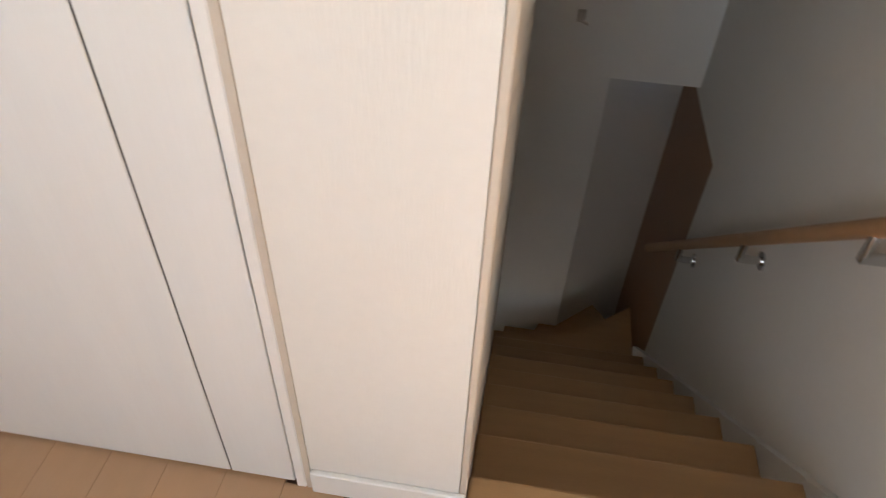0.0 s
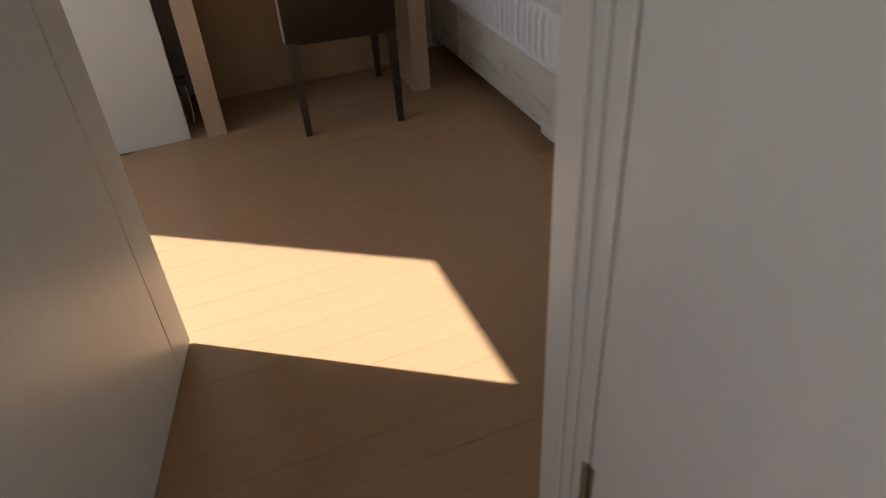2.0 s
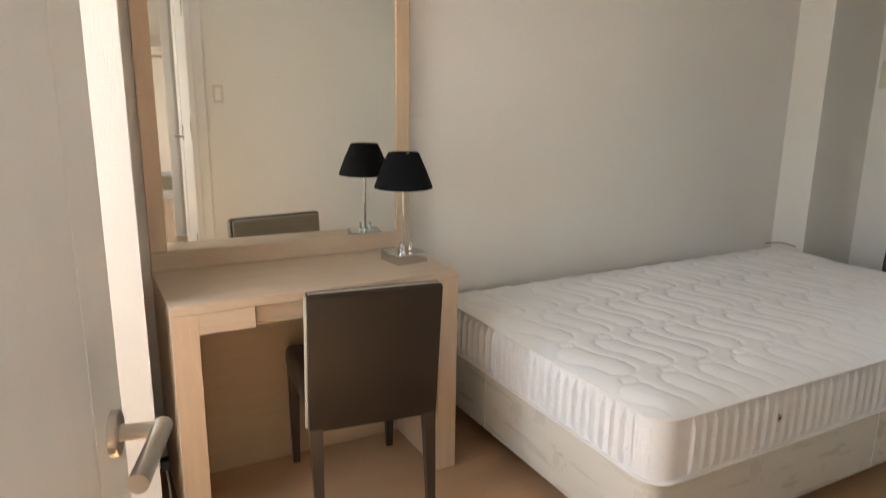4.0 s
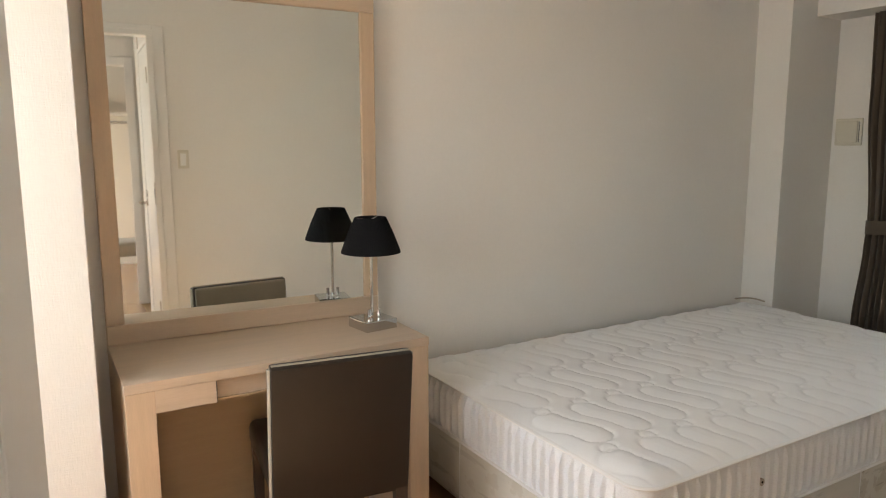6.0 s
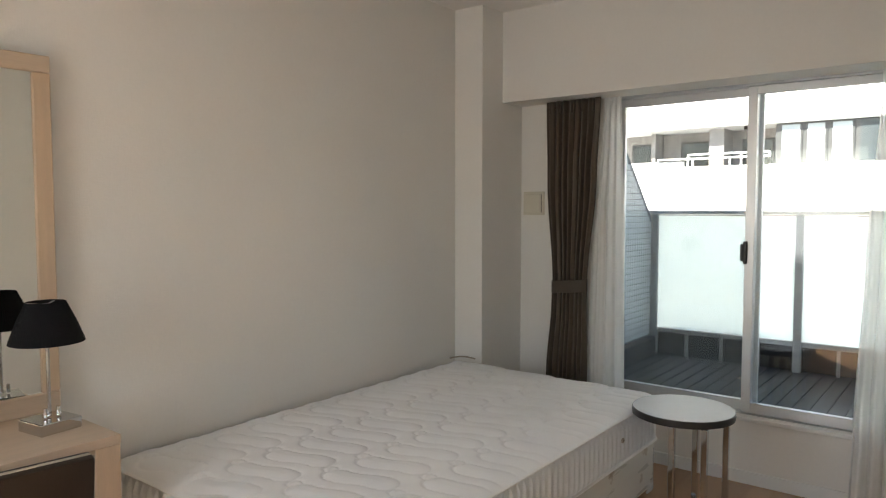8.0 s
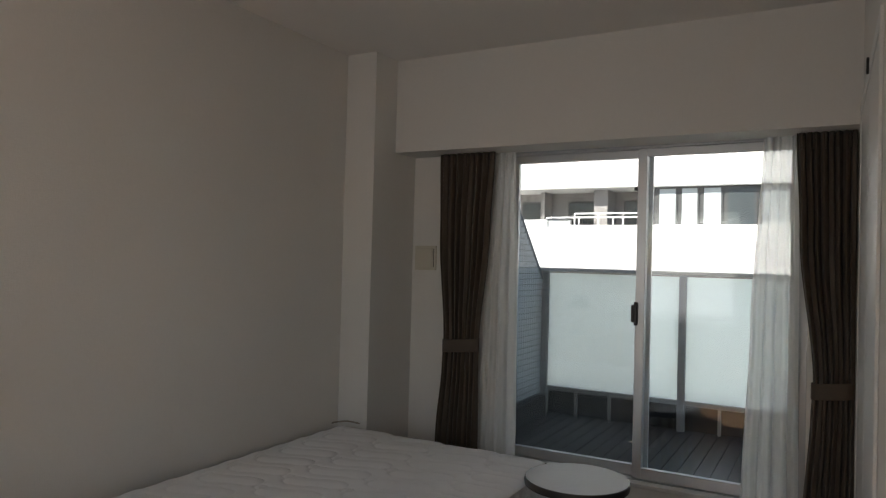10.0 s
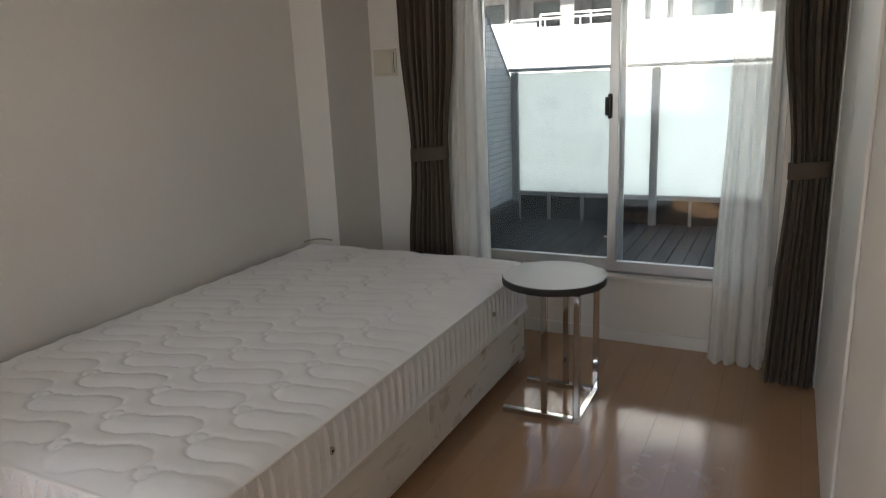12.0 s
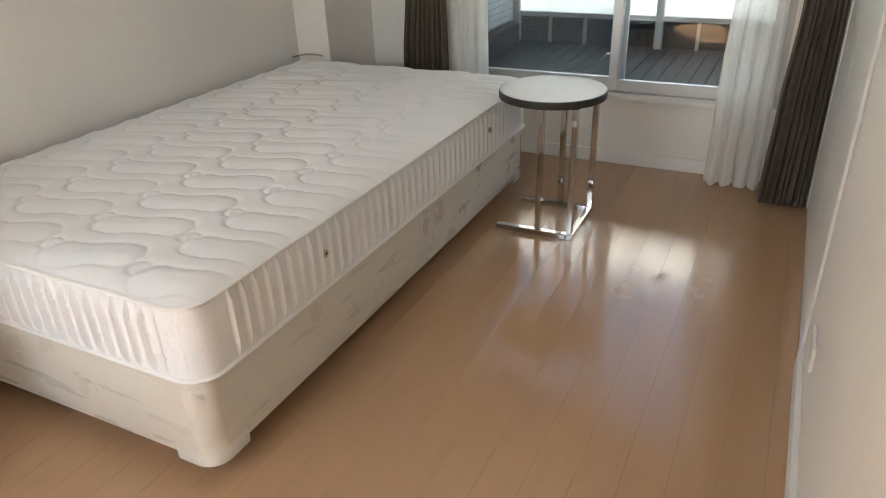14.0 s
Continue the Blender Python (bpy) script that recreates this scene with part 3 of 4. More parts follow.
def balcony_window():
    w = tagged(new("window_1"), "silver aluminium sliding window with two panes", "", "", "structure")
    ORIGIN[w] = Vector((0, 0, 0))
    y0 = WIN_Y + 0.035
    part("window_sill", one_box(0.70, 2.36, WIN_Y - 0.022, WIN_Y + 0.036, 0.331, 0.352, 0.003), TRIM, w, "white window sill")
    part("frame_rail", one_box(0.76, 2.30, y0, y0 + 0.10, 2.045, 2.085, 0.002), ALU, w)
    part("frame_rail", one_box(0.76, 2.30, y0, y0 + 0.10, 0.331, 0.354, 0.002), ALU, w)
    part("frame_stile", one_box(0.76, 0.79, y0, y0 + 0.10, 0.352, 2.045, 0.002), ALU, w)
    part("frame_stile", one_box(2.27, 2.30, y0, y0 + 0.10, 0.352, 2.045, 0.002), ALU, w)
    for name, xa, xb, y, near in (("sash", 0.79, 1.555, y0 + 0.055, 0), ("sash", 1.515, 2.27, y0 + 0.012, 1)):
        bm = one_box(xa, xa + 0.045, y, y + 0.030, 0.356, 2.043, 0.002)
        box(bm, xb - 0.045, xb, y, y + 0.030, 0.356, 2.043, 0.002)
        box(bm, xa + 0.045, xb - 0.045, y, y + 0.030, 0.356, 0.412, 0.002)
        box(bm, xa + 0.045, xb - 0.045, y, y + 0.030, 2.003, 2.043, 0.002)
        s = part(name, bm, ALU, w)
        pane = part("pane", one_box(xa + 0.044, xb - 0.044, y + 0.012, y + 0.017, 0.411, 2.004), GLASS, s)
        pane.visible_shadow = False
    sc = part("screen_frame", bm_frame(0.80, 1.575, y0 + 0.092, y0 + 0.108, 0.358, 2.041, 0.022), ALU, w)
    mesh = part("insect_screen", one_box(0.8215, 1.5535, y0 + 0.099, y0 + 0.1005, 0.3795, 2.0195), NET, sc, "fine grey insect screen")
    mesh.visible_shadow = False
    lk = part("crescent_lock", one_box(1.512, 1.530, y0 - 0.010, y0 + 0.012, 1.135, 1.255, 0.005, 2), BLACK_EDGE, w, "dark crescent lock")
    part("lock_lever", one_box(1.498, 1.514, y0 - 0.012, y0 + 0.0, 1.150, 1.240, 0.004, 2), BLACK_EDGE, lk)
    part("stopper", one_box(1.492, 1.514, y0 + 0.03, y0 + 0.045, 1.83, 1.85, 0.002), BLACK_EDGE, w)
    part("stopper", one_tube((1.490, y0 + 0.045, 0.53), (1.512, y0 + 0.045, 0.53), 0.006, seg=12), CHROME, w)


balcony_window()

# south window lining
bm = one_box(0.46, 1.50, SOUTH_Y - 0.1, SOUTH_Y - 0.05, 0.8005, 0.82)
structure("window_2_sill", bm, TRIM)


# wall plate by the curtain
def wall_plate():
    p = thing("vent_cover", (0.29, WIN_Y, 1.385), "square beige vent cover on the wall beside the curtain", "vent cover")
    part("frame", one_box(0.217, 0.362, WIN_Y - 0.012, WIN_Y, 1.382, 1.526, 0.004, 2), PLATE, p)
    part("cover", one_box(0.230, 0.340, WIN_Y - 0.019, WIN_Y - 0.0121, 1.396, 1.512, 0.005, 2), PLATE, p)
    part("slot", one_box(0.345, 0.349, WIN_Y - 0.0135, WIN_Y - 0.0121, 1.40, 1.508), GROOVE, p)


wall_plate()


def light_switch():
    s = thing("light_switch", (RIGHT_X, 1.265, 1.24), "white wall light switch beside the doorway", "switch")
    part("plate", one_box(RIGHT_X - 0.008, RIGHT_X, 1.230, 1.300, 1.235, 1.355, 0.003, 2), PLATE, s)
    part("rocker", one_box(RIGHT_X - 0.011, RIGHT_X - 0.0081, 1.247, 1.283, 1.255, 1.335, 0.002), TRIM, s)


light_switch()


def closet():
    c = tagged(new("closet_front"), "white flush closet doors with narrow gaps", "", "", "structure")
    ORIGIN[c] = Vector((0, 0, 0))
    x = RIGHT_X
    part("casing", one_box(x - 0.010, x - 0.0005, 2.86, 2.90, 0, 2.12, 0.002), TRIM, c)
    part("casing", one_box(x - 0.010, x - 0.0005, 4.085, 4.125, 0, 2.12, 0.002), TRIM, c)
    part("casing", one_box(x - 0.010, x - 0.0005, 2.90, 4.085, 2.08, 2.12, 0.002), TRIM, c)
    for a, b in ((2.902, 3.488), (3.494, 4.083)):
        part("closet_door", one_box(x - 0.006, x - 0.0005, a, b, 0.012, 2.078, 0.0015), DOOR, c)
    part("door_catch", one_box(x - 0.018, x - 0.0102, 3.410, 3.424, 2.082, 2.135, 0.002), BLACK_EDGE, c, "small dark door catch")
    part("floor_track", one_box(x - 0.012, x - 0.0065, 2.90, 2.93, 0.0005, 0.02), HANDRAIL, c)


closet()


def outlet():
    o = thing("wall_outlet", (RIGHT_X, 2.62, 0.2), "white wall outlet plate above the baseboard", "outlet")
    part("plate", one_box(RIGHT_X - 0.008, RIGHT_X, 2.56, 2.68, 0.19, 0.26, 0.003, 2), TRIM, o)
    part("socket", one_box(RIGHT_X - 0.0095, RIGHT_X - 0.0081, 2.58, 2.66, 0.205, 0.245, 0.0005), PLATE, o)


outlet()


# ---- curtains ----
def curtain_mesh(rows, y, folds, amp, seed, nu=150, nz=70, drift=0.0):
    """Hanging cloth: rows of (z, x0, x1, y shift, fold depth share) from top to bottom."""
    rnd = random.Random(seed)
    ph = [rnd.uniform(-0.5, 0.5) for _ in range(40)]
    bm = bmesh.new()
    grid = []
    for k in range(nz + 1):
        z = rows[0][0] + (rows[-1][0] - rows[0][0]) * k / nz
        for a, b in zip(rows, rows[1:]):
            if a[0] >= z >= b[0] or b is rows[-1]:
                f = min(1, max(0, (a[0] - z) / (a[0] - b[0])))
                f = f * f * (3 - 2 * f)
                x0, x1, dy, dep = (a[i] + (b[i] - a[i]) * f for i in (1, 2, 3, 4))
                break
        line = []
        for i in range(nu + 1):
            u = i / nu
            w = u * folds
            j = int(w)
            p = 2 * math.pi * (w + 0.28 * (ph[j % 40] * (1 - (w - j)) + ph[(j + 1) % 40] * (w - j)) + drift * k / nz)
            yy = y + dy + amp * dep * (math.sin(p) + 0.25 * math.sin(2.3 * p + z * 1.3 + ph[3]))
            xx = x0 + (x1 - x0) * u + 0.25 * amp * dep * math.cos(p)
            line.append(bm.verts.new((xx, yy, z)))
        grid.append(line)
    for a, b in zip(grid, grid[1:]):
        for i in range(nu):
            bm.faces.new((a[i], a[i + 1], b[i + 1], b[i]))
    return bm


def curtain(name, rows, y, folds, amp, seed, tie, label, group):
    z = rows[-1][0]
    c = thing(name, ((rows[0][1] + rows[0][2]) / 2, y, z), label, "curtain", group)
    cl = part("cloth", curtain_mesh(rows, y, folds, amp, seed), CURTAIN, c, "", True)
    cl.modifiers.new("thickness", "SOLIDIFY").thickness = 0.003
    tx0, tx1, tz, ty = tie
    bm = bmesh.new()
    n = 28
    rings = []
    for i in range(n):
        a = 2 * math.pi * i / n
        px, py = (tx0 + tx1) / 2 + (tx1 - tx0) / 2 * 1.03 * math.cos(a), ty + 0.043 * math.sin(a)
        slope = 0.010 * math.cos(a)
        rings.append([bm.verts.new((px, py, tz + dz + slope)) for dz in (-0.036, -0.032, 0.032, 0.036)])
    for i in range(n):
        for k in range(3):
            bm.faces.new((rings[i][k], rings[(i + 1) % n][k], rings[(i + 1) % n][k + 1], rings[i][k + 1]))
    tb = part("tieback", bm, CURTAIN, c, "taupe fabric tieback band", True)
    tb.modifiers.new("thickness", "SOLIDIFY").thickness = 0.004
    k = int(folds * 0.7)
    for i in range(k):
        x = rows[0][1] + (rows[0][2] - rows[0][1]) * (i + 0.5) / k
        part("pleat_tuck", one_box(x - 0.004, x + 0.004, y - amp * 0.7 - 0.006, y - amp * 0.2, rows[0][0] - 0.075, rows[0][0] - 0.004, 0.002), CURTAIN, c)
    return c


curtain("curtain", [(2.050, 0.415, 0.757, 0, 0.55), (1.60, 0.425, 0.735, 0, 0.9), (0.975, 0.468, 0.684, 0, 0.75), (0.86, 0.462, 0.684, 0, 0.8), (0.45, 0.435, 0.690, -0.005, 1.1), (0.012, 0.415, 0.715, -0.01, 1.2)],
        4.270, 8.0, 0.026, 4, (0.464, 0.688, 0.967, 4.270), "taupe brown curtain tied back beside the bed", "pair of curtains")
curtain("curtain", [(2.050, 2.245, 2.478, 0, 0.55), (1.60, 2.262, 2.478, 0, 0.9), (0.93, 2.326, 2.480, -0.02, 0.75), (0.82, 2.318, 2.480, -0.025, 0.8), (0.40, 2.293, 2.478, -0.09, 1.15), (0.012, 2.280, 2.470, -0.17, 1.3)],
        4.255, 8.0, 0.026, 9, (2.322, 2.484, 0.925, 4.235), "taupe brown curtain tied back beside the closet", "pair of curtains")


def sheer(rows, y, folds, amp, seed, label):
    c = thing("sheer_curtain", ((rows[0][1] + rows[0][2]) / 2, y, rows[-1][0]), label, "curtain", "pair of sheers")
    part("cloth", curtain_mesh(rows, y, folds, amp, seed, 110, 40), SHEER, c, "", True)
    hem = [(rows[-1][0] + 0.035, *rows[-1][1:]), rows[-1]]
    part("hem", curtain_mesh(hem, y - 0.003, folds, amp, seed, 110, 3), SHEER, c, "", True)


sheer([(2.048, 0.765, 0.868, 0, 0.6), (1.2, 0.70, 0.895, 0, 0.9), (0.40, 0.675, 0.905, 0, 1.0), (0.02, 0.67, 0.915, 0, 1.1)], 4.310, 3, 0.009, 21, "white sheer curtain hanging straight beside the window")
sheer([(2.048, 2.105, 2.250, 0, 0.6), (1.2, 2.062, 2.262, 0, 0.9), (0.40, 2.035, 2.270, -0.03, 1.2), (0.012, 2.032, 2.272, -0.09, 1.5)], 4.305, 4, 0.020, 33, "white sheer curtain pulled to the window's edge")


# ---- bed ----
BX0, BX1, BY0, BY1 = 0.035, 1.283, 1.790, 3.885


def rounded(x0, x1, y0, y1, r, per=9):
    pts = []
    for cx, cy, a0 in ((x1 - r, y0 + r, -90), (x1 - r, y1 - r, 0), (x0 + r, y1 - r, 90), (x0 + r, y0 + r, 180)):
        for i in range(per + 1):
            a = radians(a0 + 90 * i / per)
            pts.append((cx + r * math.cos(a), cy + r * math.sin(a)))
    return pts


def ring_wall(pts, rows):
    """A closed wall over plan points: rows of (z, outward shift)."""
    bm = bmesh.new()
    n = len(pts)
    nor = []
    for i in range(n):
        a, b = pts[i - 1], pts[(i + 1) % n]
        d = Vector((b[1] - a[1], a[0] - b[0], 0))
        nor.append(d.normalized() if d.length else Vector((1, 0, 0)))
    rings = [[bm.verts.new((p[0] + m.x * s, p[1] + m.y * s, z)) for p, m in zip(pts, nor)] for z, s in rows]
    for a, b in zip(rings, rings[1:]):
        for i in range(n):
            j = (i + 1) % n
            bm.faces.new((a[i], a[j], b[j], b[i]))
    return bm, rings


def bed_base():
    b = thing("bed_base", (0.65, 2.84, 0), "cream damask bed base with faded leaf pattern", "bed base")
    pts = rounded(BX0, BX1 - 0.022, BY0 + 0.004, BY1, 0.055)
    bm, rings = ring_wall(pts, [(0.075, -0.004), (0.09, 0), (0.20, 0.002), (0.296, 0), (0.308, -0.006)])
    bm.faces.new(rings[-1])
    bm.faces.new(rings[0][::-1])
    part("body", bm, DAMASK, b, "", True)
    part("seam", one_box(0.40, 0.404, BY0 + 0.001, BY0 + 0.006, 0.08, 0.31, 0.001), PIPING, b)
    part("seam", one_box(BX1 - 0.024, BX1 - 0.019, 2.86, 2.864, 0.08, 0.31, 0.001), PIPING, b)
    for sx, sy in ((1, -1), (1, 1), (-1, -1), (-1, 1)):
        cx, cy = (BX1 - 0.022 if sx > 0 else BX0), (BY1 if sy > 0 else BY0 + 0.004)
        bm = bmesh.new()
        arc = []
        for i in range(13):
            s = i / 12
            if s < 0.3:
                q = (cx - sx * (0.055 + 0.06 * (0.3 - s) / 0.3), cy)
            elif s > 0.7:
                q = (cx, cy - sy * (0.055 + 0.06 * (s - 0.7) / 0.3))
            else:
                a = (s - 0.3) / 0.4 * math.pi / 2
                q = (cx - sx * 0.055 + sx * 0.055 * math.sin(a), cy - sy * 0.055 + sy * 0.055 * math.cos(a))
            arc.append(q)
        mid = (cx - sx * 0.05, cy - sy * 0.05)
        cols = []
        for q in arc:
            d = Vector((q[0] - mid[0], q[1] - mid[1], 0)).normalized()
            cols.append([bm.verts.new((q[0] + d.x * o, q[1] + d.y * o, z)) for o, z in ((-0.02, 0.056), (0.003, 0.058), (0.0045, 0.066), (0.0045, 0.092), (0.001, 0.098))])
        for c0, c1 in zip(cols, cols[1:]):
            for k in range(4):
                bm.faces.new((c0[k], c1[k], c1[k + 1], c0[k + 1]))
        part("corner_guard", bm, PLASTIC, b, "white plastic corner guard", True)
        bm = bmesh.new()
        cols = []
        for i in range(15):
            s = i / 14
            a = s * math.pi / 2
            qx, qy = cx - sx * 0.055 + sx * 0.0585 * math.sin(a), cy - sy * 0.055 + sy * 0.0585 * math.cos(a)
            hi = 0.268 + 0.010 * math.sin(7 * s) + 0.006 * math.sin(19 * s)
            lo = 0.100 + 0.005 * math.sin(11 * s)
            cols.append([bm.verts.new((qx, qy, lo + (hi - lo) * k / 8)) for k in range(9)])
        for c0, c1 in zip(cols, cols[1:]):
            for k in range(8):
                bm.faces.new((c0[k], c1[k], c1[k + 1], c0[k + 1]))
        part("corner_film", bm, FILM, b, "shiny torn protective film on the corner", True)
        lx, ly = cx - sx * 0.13, cy - sy * 0.13
        part("leg", one_tube((lx, ly, 0), (lx, ly, 0.08), 0.022, 0.028), DARKWOOD, b, "", True)


bed_base()


QUILT_X, QUILT_Y, QUILT_X0, QUILT_Y0 = 0.306, 0.159, 0.117, 0.086


def quilt_height(u, v):
    """Height of the quilting: lying S-shaped puffs in straight columns with a small round boss between their ends."""
    v = v + 0.022 * (u - 1.03)
    best = 0.0
    low = 1.0
    i0 = round((u - QUILT_X0) / QUILT_X)
    for i in (i0 - 1, i0, i0 + 1):
        du = u - (QUILT_X0 + i * QUILT_X)
        j0 = round((v - QUILT_Y0) / QUILT_Y)
        for j in (j0 - 1, j0, j0 + 1):
            dv = v - (QUILT_Y0 + j * QUILT_Y)
            # boss
            d = math.hypot(du, dv) - 0.026
            low = min(low, abs(d))
            if d < 0:
                best = max(best, 0.55 * math.sqrt(min(1.0, -d / 0.020)))
            # puff: its spine climbs from the low left end to the high right end
            a = du - 0.142
            spine = 0.006 + 0.026 * math.tanh(a / 0.048)
            c = dv + 0.004 - spine
            d = math.hypot(max(0.0, abs(a) - 0.083), c) - 0.051
            low = min(low, abs(d))
            if d < 0:
                best = max(best, math.sqrt(min(1.0, -d / 0.036)))
    return max(0.55, best) * (1 - math.exp(-low / 0.006))


def mattress():
    m = thing("mattress", (0.65, 2.84, 0.308), "white quilted mattress with ribbed border and vent buttons", "mattress")
    x0, x1, y0, y1, r = BX0, BX1, BY0, BY1, 0.075
    # quilted top
    nx, ny = 250, 420
    bm = bmesh.new()
    grid = []
    for j in range(ny + 1):
        line = []
        for i in range(nx + 1):
            u, v = i / nx, j / ny
            x, y = x0 + (x1 - x0) * u, y0 + (y1 - y0) * v
            cx, cy = min(max(x, x0 + r), x1 - r), min(max(y, y0 + r), y1 - r)
            d = math.hypot(x - cx, y - cy)
            if d > r:
                x, y = cx + (x - cx) * r / d, cy + (y - cy) * r / d
            edge = min(x - x0, x1 - x, y - y0, y1 - y)
            if d > 0 and x != cx and y != cy:
                edge = min(edge, max(0.0, r - d))
            e = 1 - math.exp(-max(0, edge) / 0.045)
            z = 0.507 + 0.028 * e + 0.0135 * quilt_height(x - x0, y - y0) * e + 0.003 * noise.noise((x * 3, y * 3, 0))
            line.append(bm.verts.new((x, y, z)))
        grid.append(line)
    for a, b in zip(grid, grid[1:]):
        for i in range(nx):
            bm.faces.new((a[i], a[i + 1], b[i + 1], b[i]))
    part("quilted_top", bm, TICKING, m, "", True)
    # ribbed border
    base = rounded(x0, x1, y0, y1, r, 14)
    loop = []
    for i in range(len(base)):
        a, b = Vector(base[i]), Vector(base[(i + 1) % len(base)])
        n = max(1, int((b - a).length / 0.0023))
        loop += [tuple(a + (b - a) * k / n) for k in range(n)]
    lens, tot = [0.0], 0.0
    for a, b in zip(loop, loop[1:]):
        tot += math.dist(a, b)
        lens.append(tot)
    bm = bmesh.new()
    zs = [0.318, 0.328] + [0.340 + 0.0117 * k for k in range(13)] + [0.494, 0.502]
    cols = []
    n = len(loop)
    for i in range(n):
        a, b = loop[i - 1], loop[(i + 1) % n]
        nv = Vector((b[1] - a[1], a[0] - b[0], 0)).normalized()
        px, py = loop[i]
        corner = min(px - x0, x1 - px) < r + 0.025 and min(py - y0, y1 - py) < r + 0.025
        rib = 0.0 if corner else abs(math.cos(math.pi * lens[i] / 0.043)) ** 26
        end = 1.0 if abs(nv.y) > 0.9 else 0.0
        col = []
        for z in zs:
            f = math.sin(math.pi * (z - 0.312) / 0.196)
            pucker = 0.0055 * end * noise.noise((lens[i] * 75, z * 95, 3.0)) * (1 - rib)
            s = -0.0045 + min(1, f * 1.6) * (0.0005 + (0.011 + 0.006 * end) * rib + pucker)
            col.append(bm.verts.new((loop[i][0] + nv.x * s, loop[i][1] + nv.y * s, z)))
        cols.append(col)
    for i in range(n):
        c0, c1 = cols[i], cols[(i + 1) % n]
        for k in range(len(zs) - 1):
            bm.faces.new((c0[k], c1[k], c1[k + 1], c0[k + 1]))
    part("border", bm, BORDER, m, "white ribbed border", True)
    for z in (0.314, 0.507):
        pbm, rings = ring_wall(rounded(x0, x1, y0, y1, r, 14), [(z - 0.006, -0.004), (z - 0.004, 0.002), (z, 0.0045), (z + 0.004, 0.002), (z + 0.006, -0.004)])
        part("piping", pbm, PIPING, m, "", True)
    bm = bmesh.new()
    bm.faces.new([bm.verts.new((px, py, 0.3095)) for px, py in rounded(x0 + 0.01, x1 - 0.01, y0 + 0.01, y1 - 0.01, r)])
    part("underside", bm, TICKING, m)
    for y in (2.274, 3.416):
        v = part("vent_button", one_tube((x1 + 0.001, y, 0.419), (x1 + 0.0075, y, 0.419), 0.011), STEEL, m, "metal vent button", True)
        part("vent_hole", one_tube((x1 + 0.0076, y, 0.419), (x1 + 0.0082, y, 0.419), 0.0038, seg=12), DARKSLOT, v)
    # carrying strap by the wall
    bm = bmesh.new()
    prev = None
    for i in range(13):
        s = i / 12
        p = Vector((0.05 + 0.13 * s, 3.80 + 0.075 * s, 0.548 + 0.012 * math.sin(math.pi * s)))
        if prev:
            tube(bm, prev, p, 0.0045, seg=8)
        prev = p
    part("strap", bm, FABRIC_GREY, m, "grey carrying strap", True)


mattress()


# ---- dressing table, mirror, lamp, chair ----
def dressing_table():
    d = thing("dressing_table", (0.24, 1.15, 0), "pale oak dressing table with drawer", "dressing table")
    X = 0.470
    part("top", one_box(0.002, X, 0.682, 1.627, 0.722, 0.750, 0.0015), OAK, d)
    part("side_panel", one_box(0.002, X - 0.001, 0.684, 0.760, 0, 0.7215, 0.0005), OAK_UP, d)
    part("side_panel", one_box(0.002, X - 0.001, 1.552, 1.625, 0, 0.7215, 0.0015), OAK_UP, d)
    part("apron", one_box(0.05, X - 0.002, 0.7601, 0.925, 0.656, 0.7215, 0.0005), OAK, d)
    dr = part("drawer", one_box(0.10, X - 0.030, 0.9275, 1.5495, 0.654, 0.7195, 0.0015), OAK, d, "oak drawer front set back under the top")
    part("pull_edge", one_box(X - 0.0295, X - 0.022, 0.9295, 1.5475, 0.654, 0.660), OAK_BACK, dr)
    part("drawer_guide", one_box(X - 0.035, X - 0.0025, 0.9253, 0.9266, 0.656, 0.7215), GROOVE, d)
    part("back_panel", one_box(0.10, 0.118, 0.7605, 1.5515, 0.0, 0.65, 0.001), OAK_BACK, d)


dressing_table()


def standing_mirror():
    m = local_thing("mirror", pose(0.004, 0.683, 0.7505, 0, 0, -1.4), "large mirror in a pale oak frame standing on the dressing table", "mirror")
    y1, z1, w = 0.949, 1.1675, 0.055
    part("frame_rail", one_box(0, 0.038, 0, y1, 0, w + 0.010, 0.003), OAK, m)
    part("frame_rail", one_box(0, 0.038, 0, y1, z1 - w, z1, 0.003), OAK, m)
    part("frame_stile", one_box(0, 0.037, 0, w, w + 0.0105, z1 - w - 0.0005, 0.003), OAK_UP, m)
    part("frame_stile", one_box(0, 0.037, y1 - w, y1, w + 0.0105, z1 - w - 0.0005, 0.003), OAK_UP, m)
    part("glass", one_box(0.002, 0.028, w + 0.0005, y1 - w - 0.0005, w + 0.0105, z1 - w - 0.0005), MIRROR, m, "mirror glass")


standing_mirror()


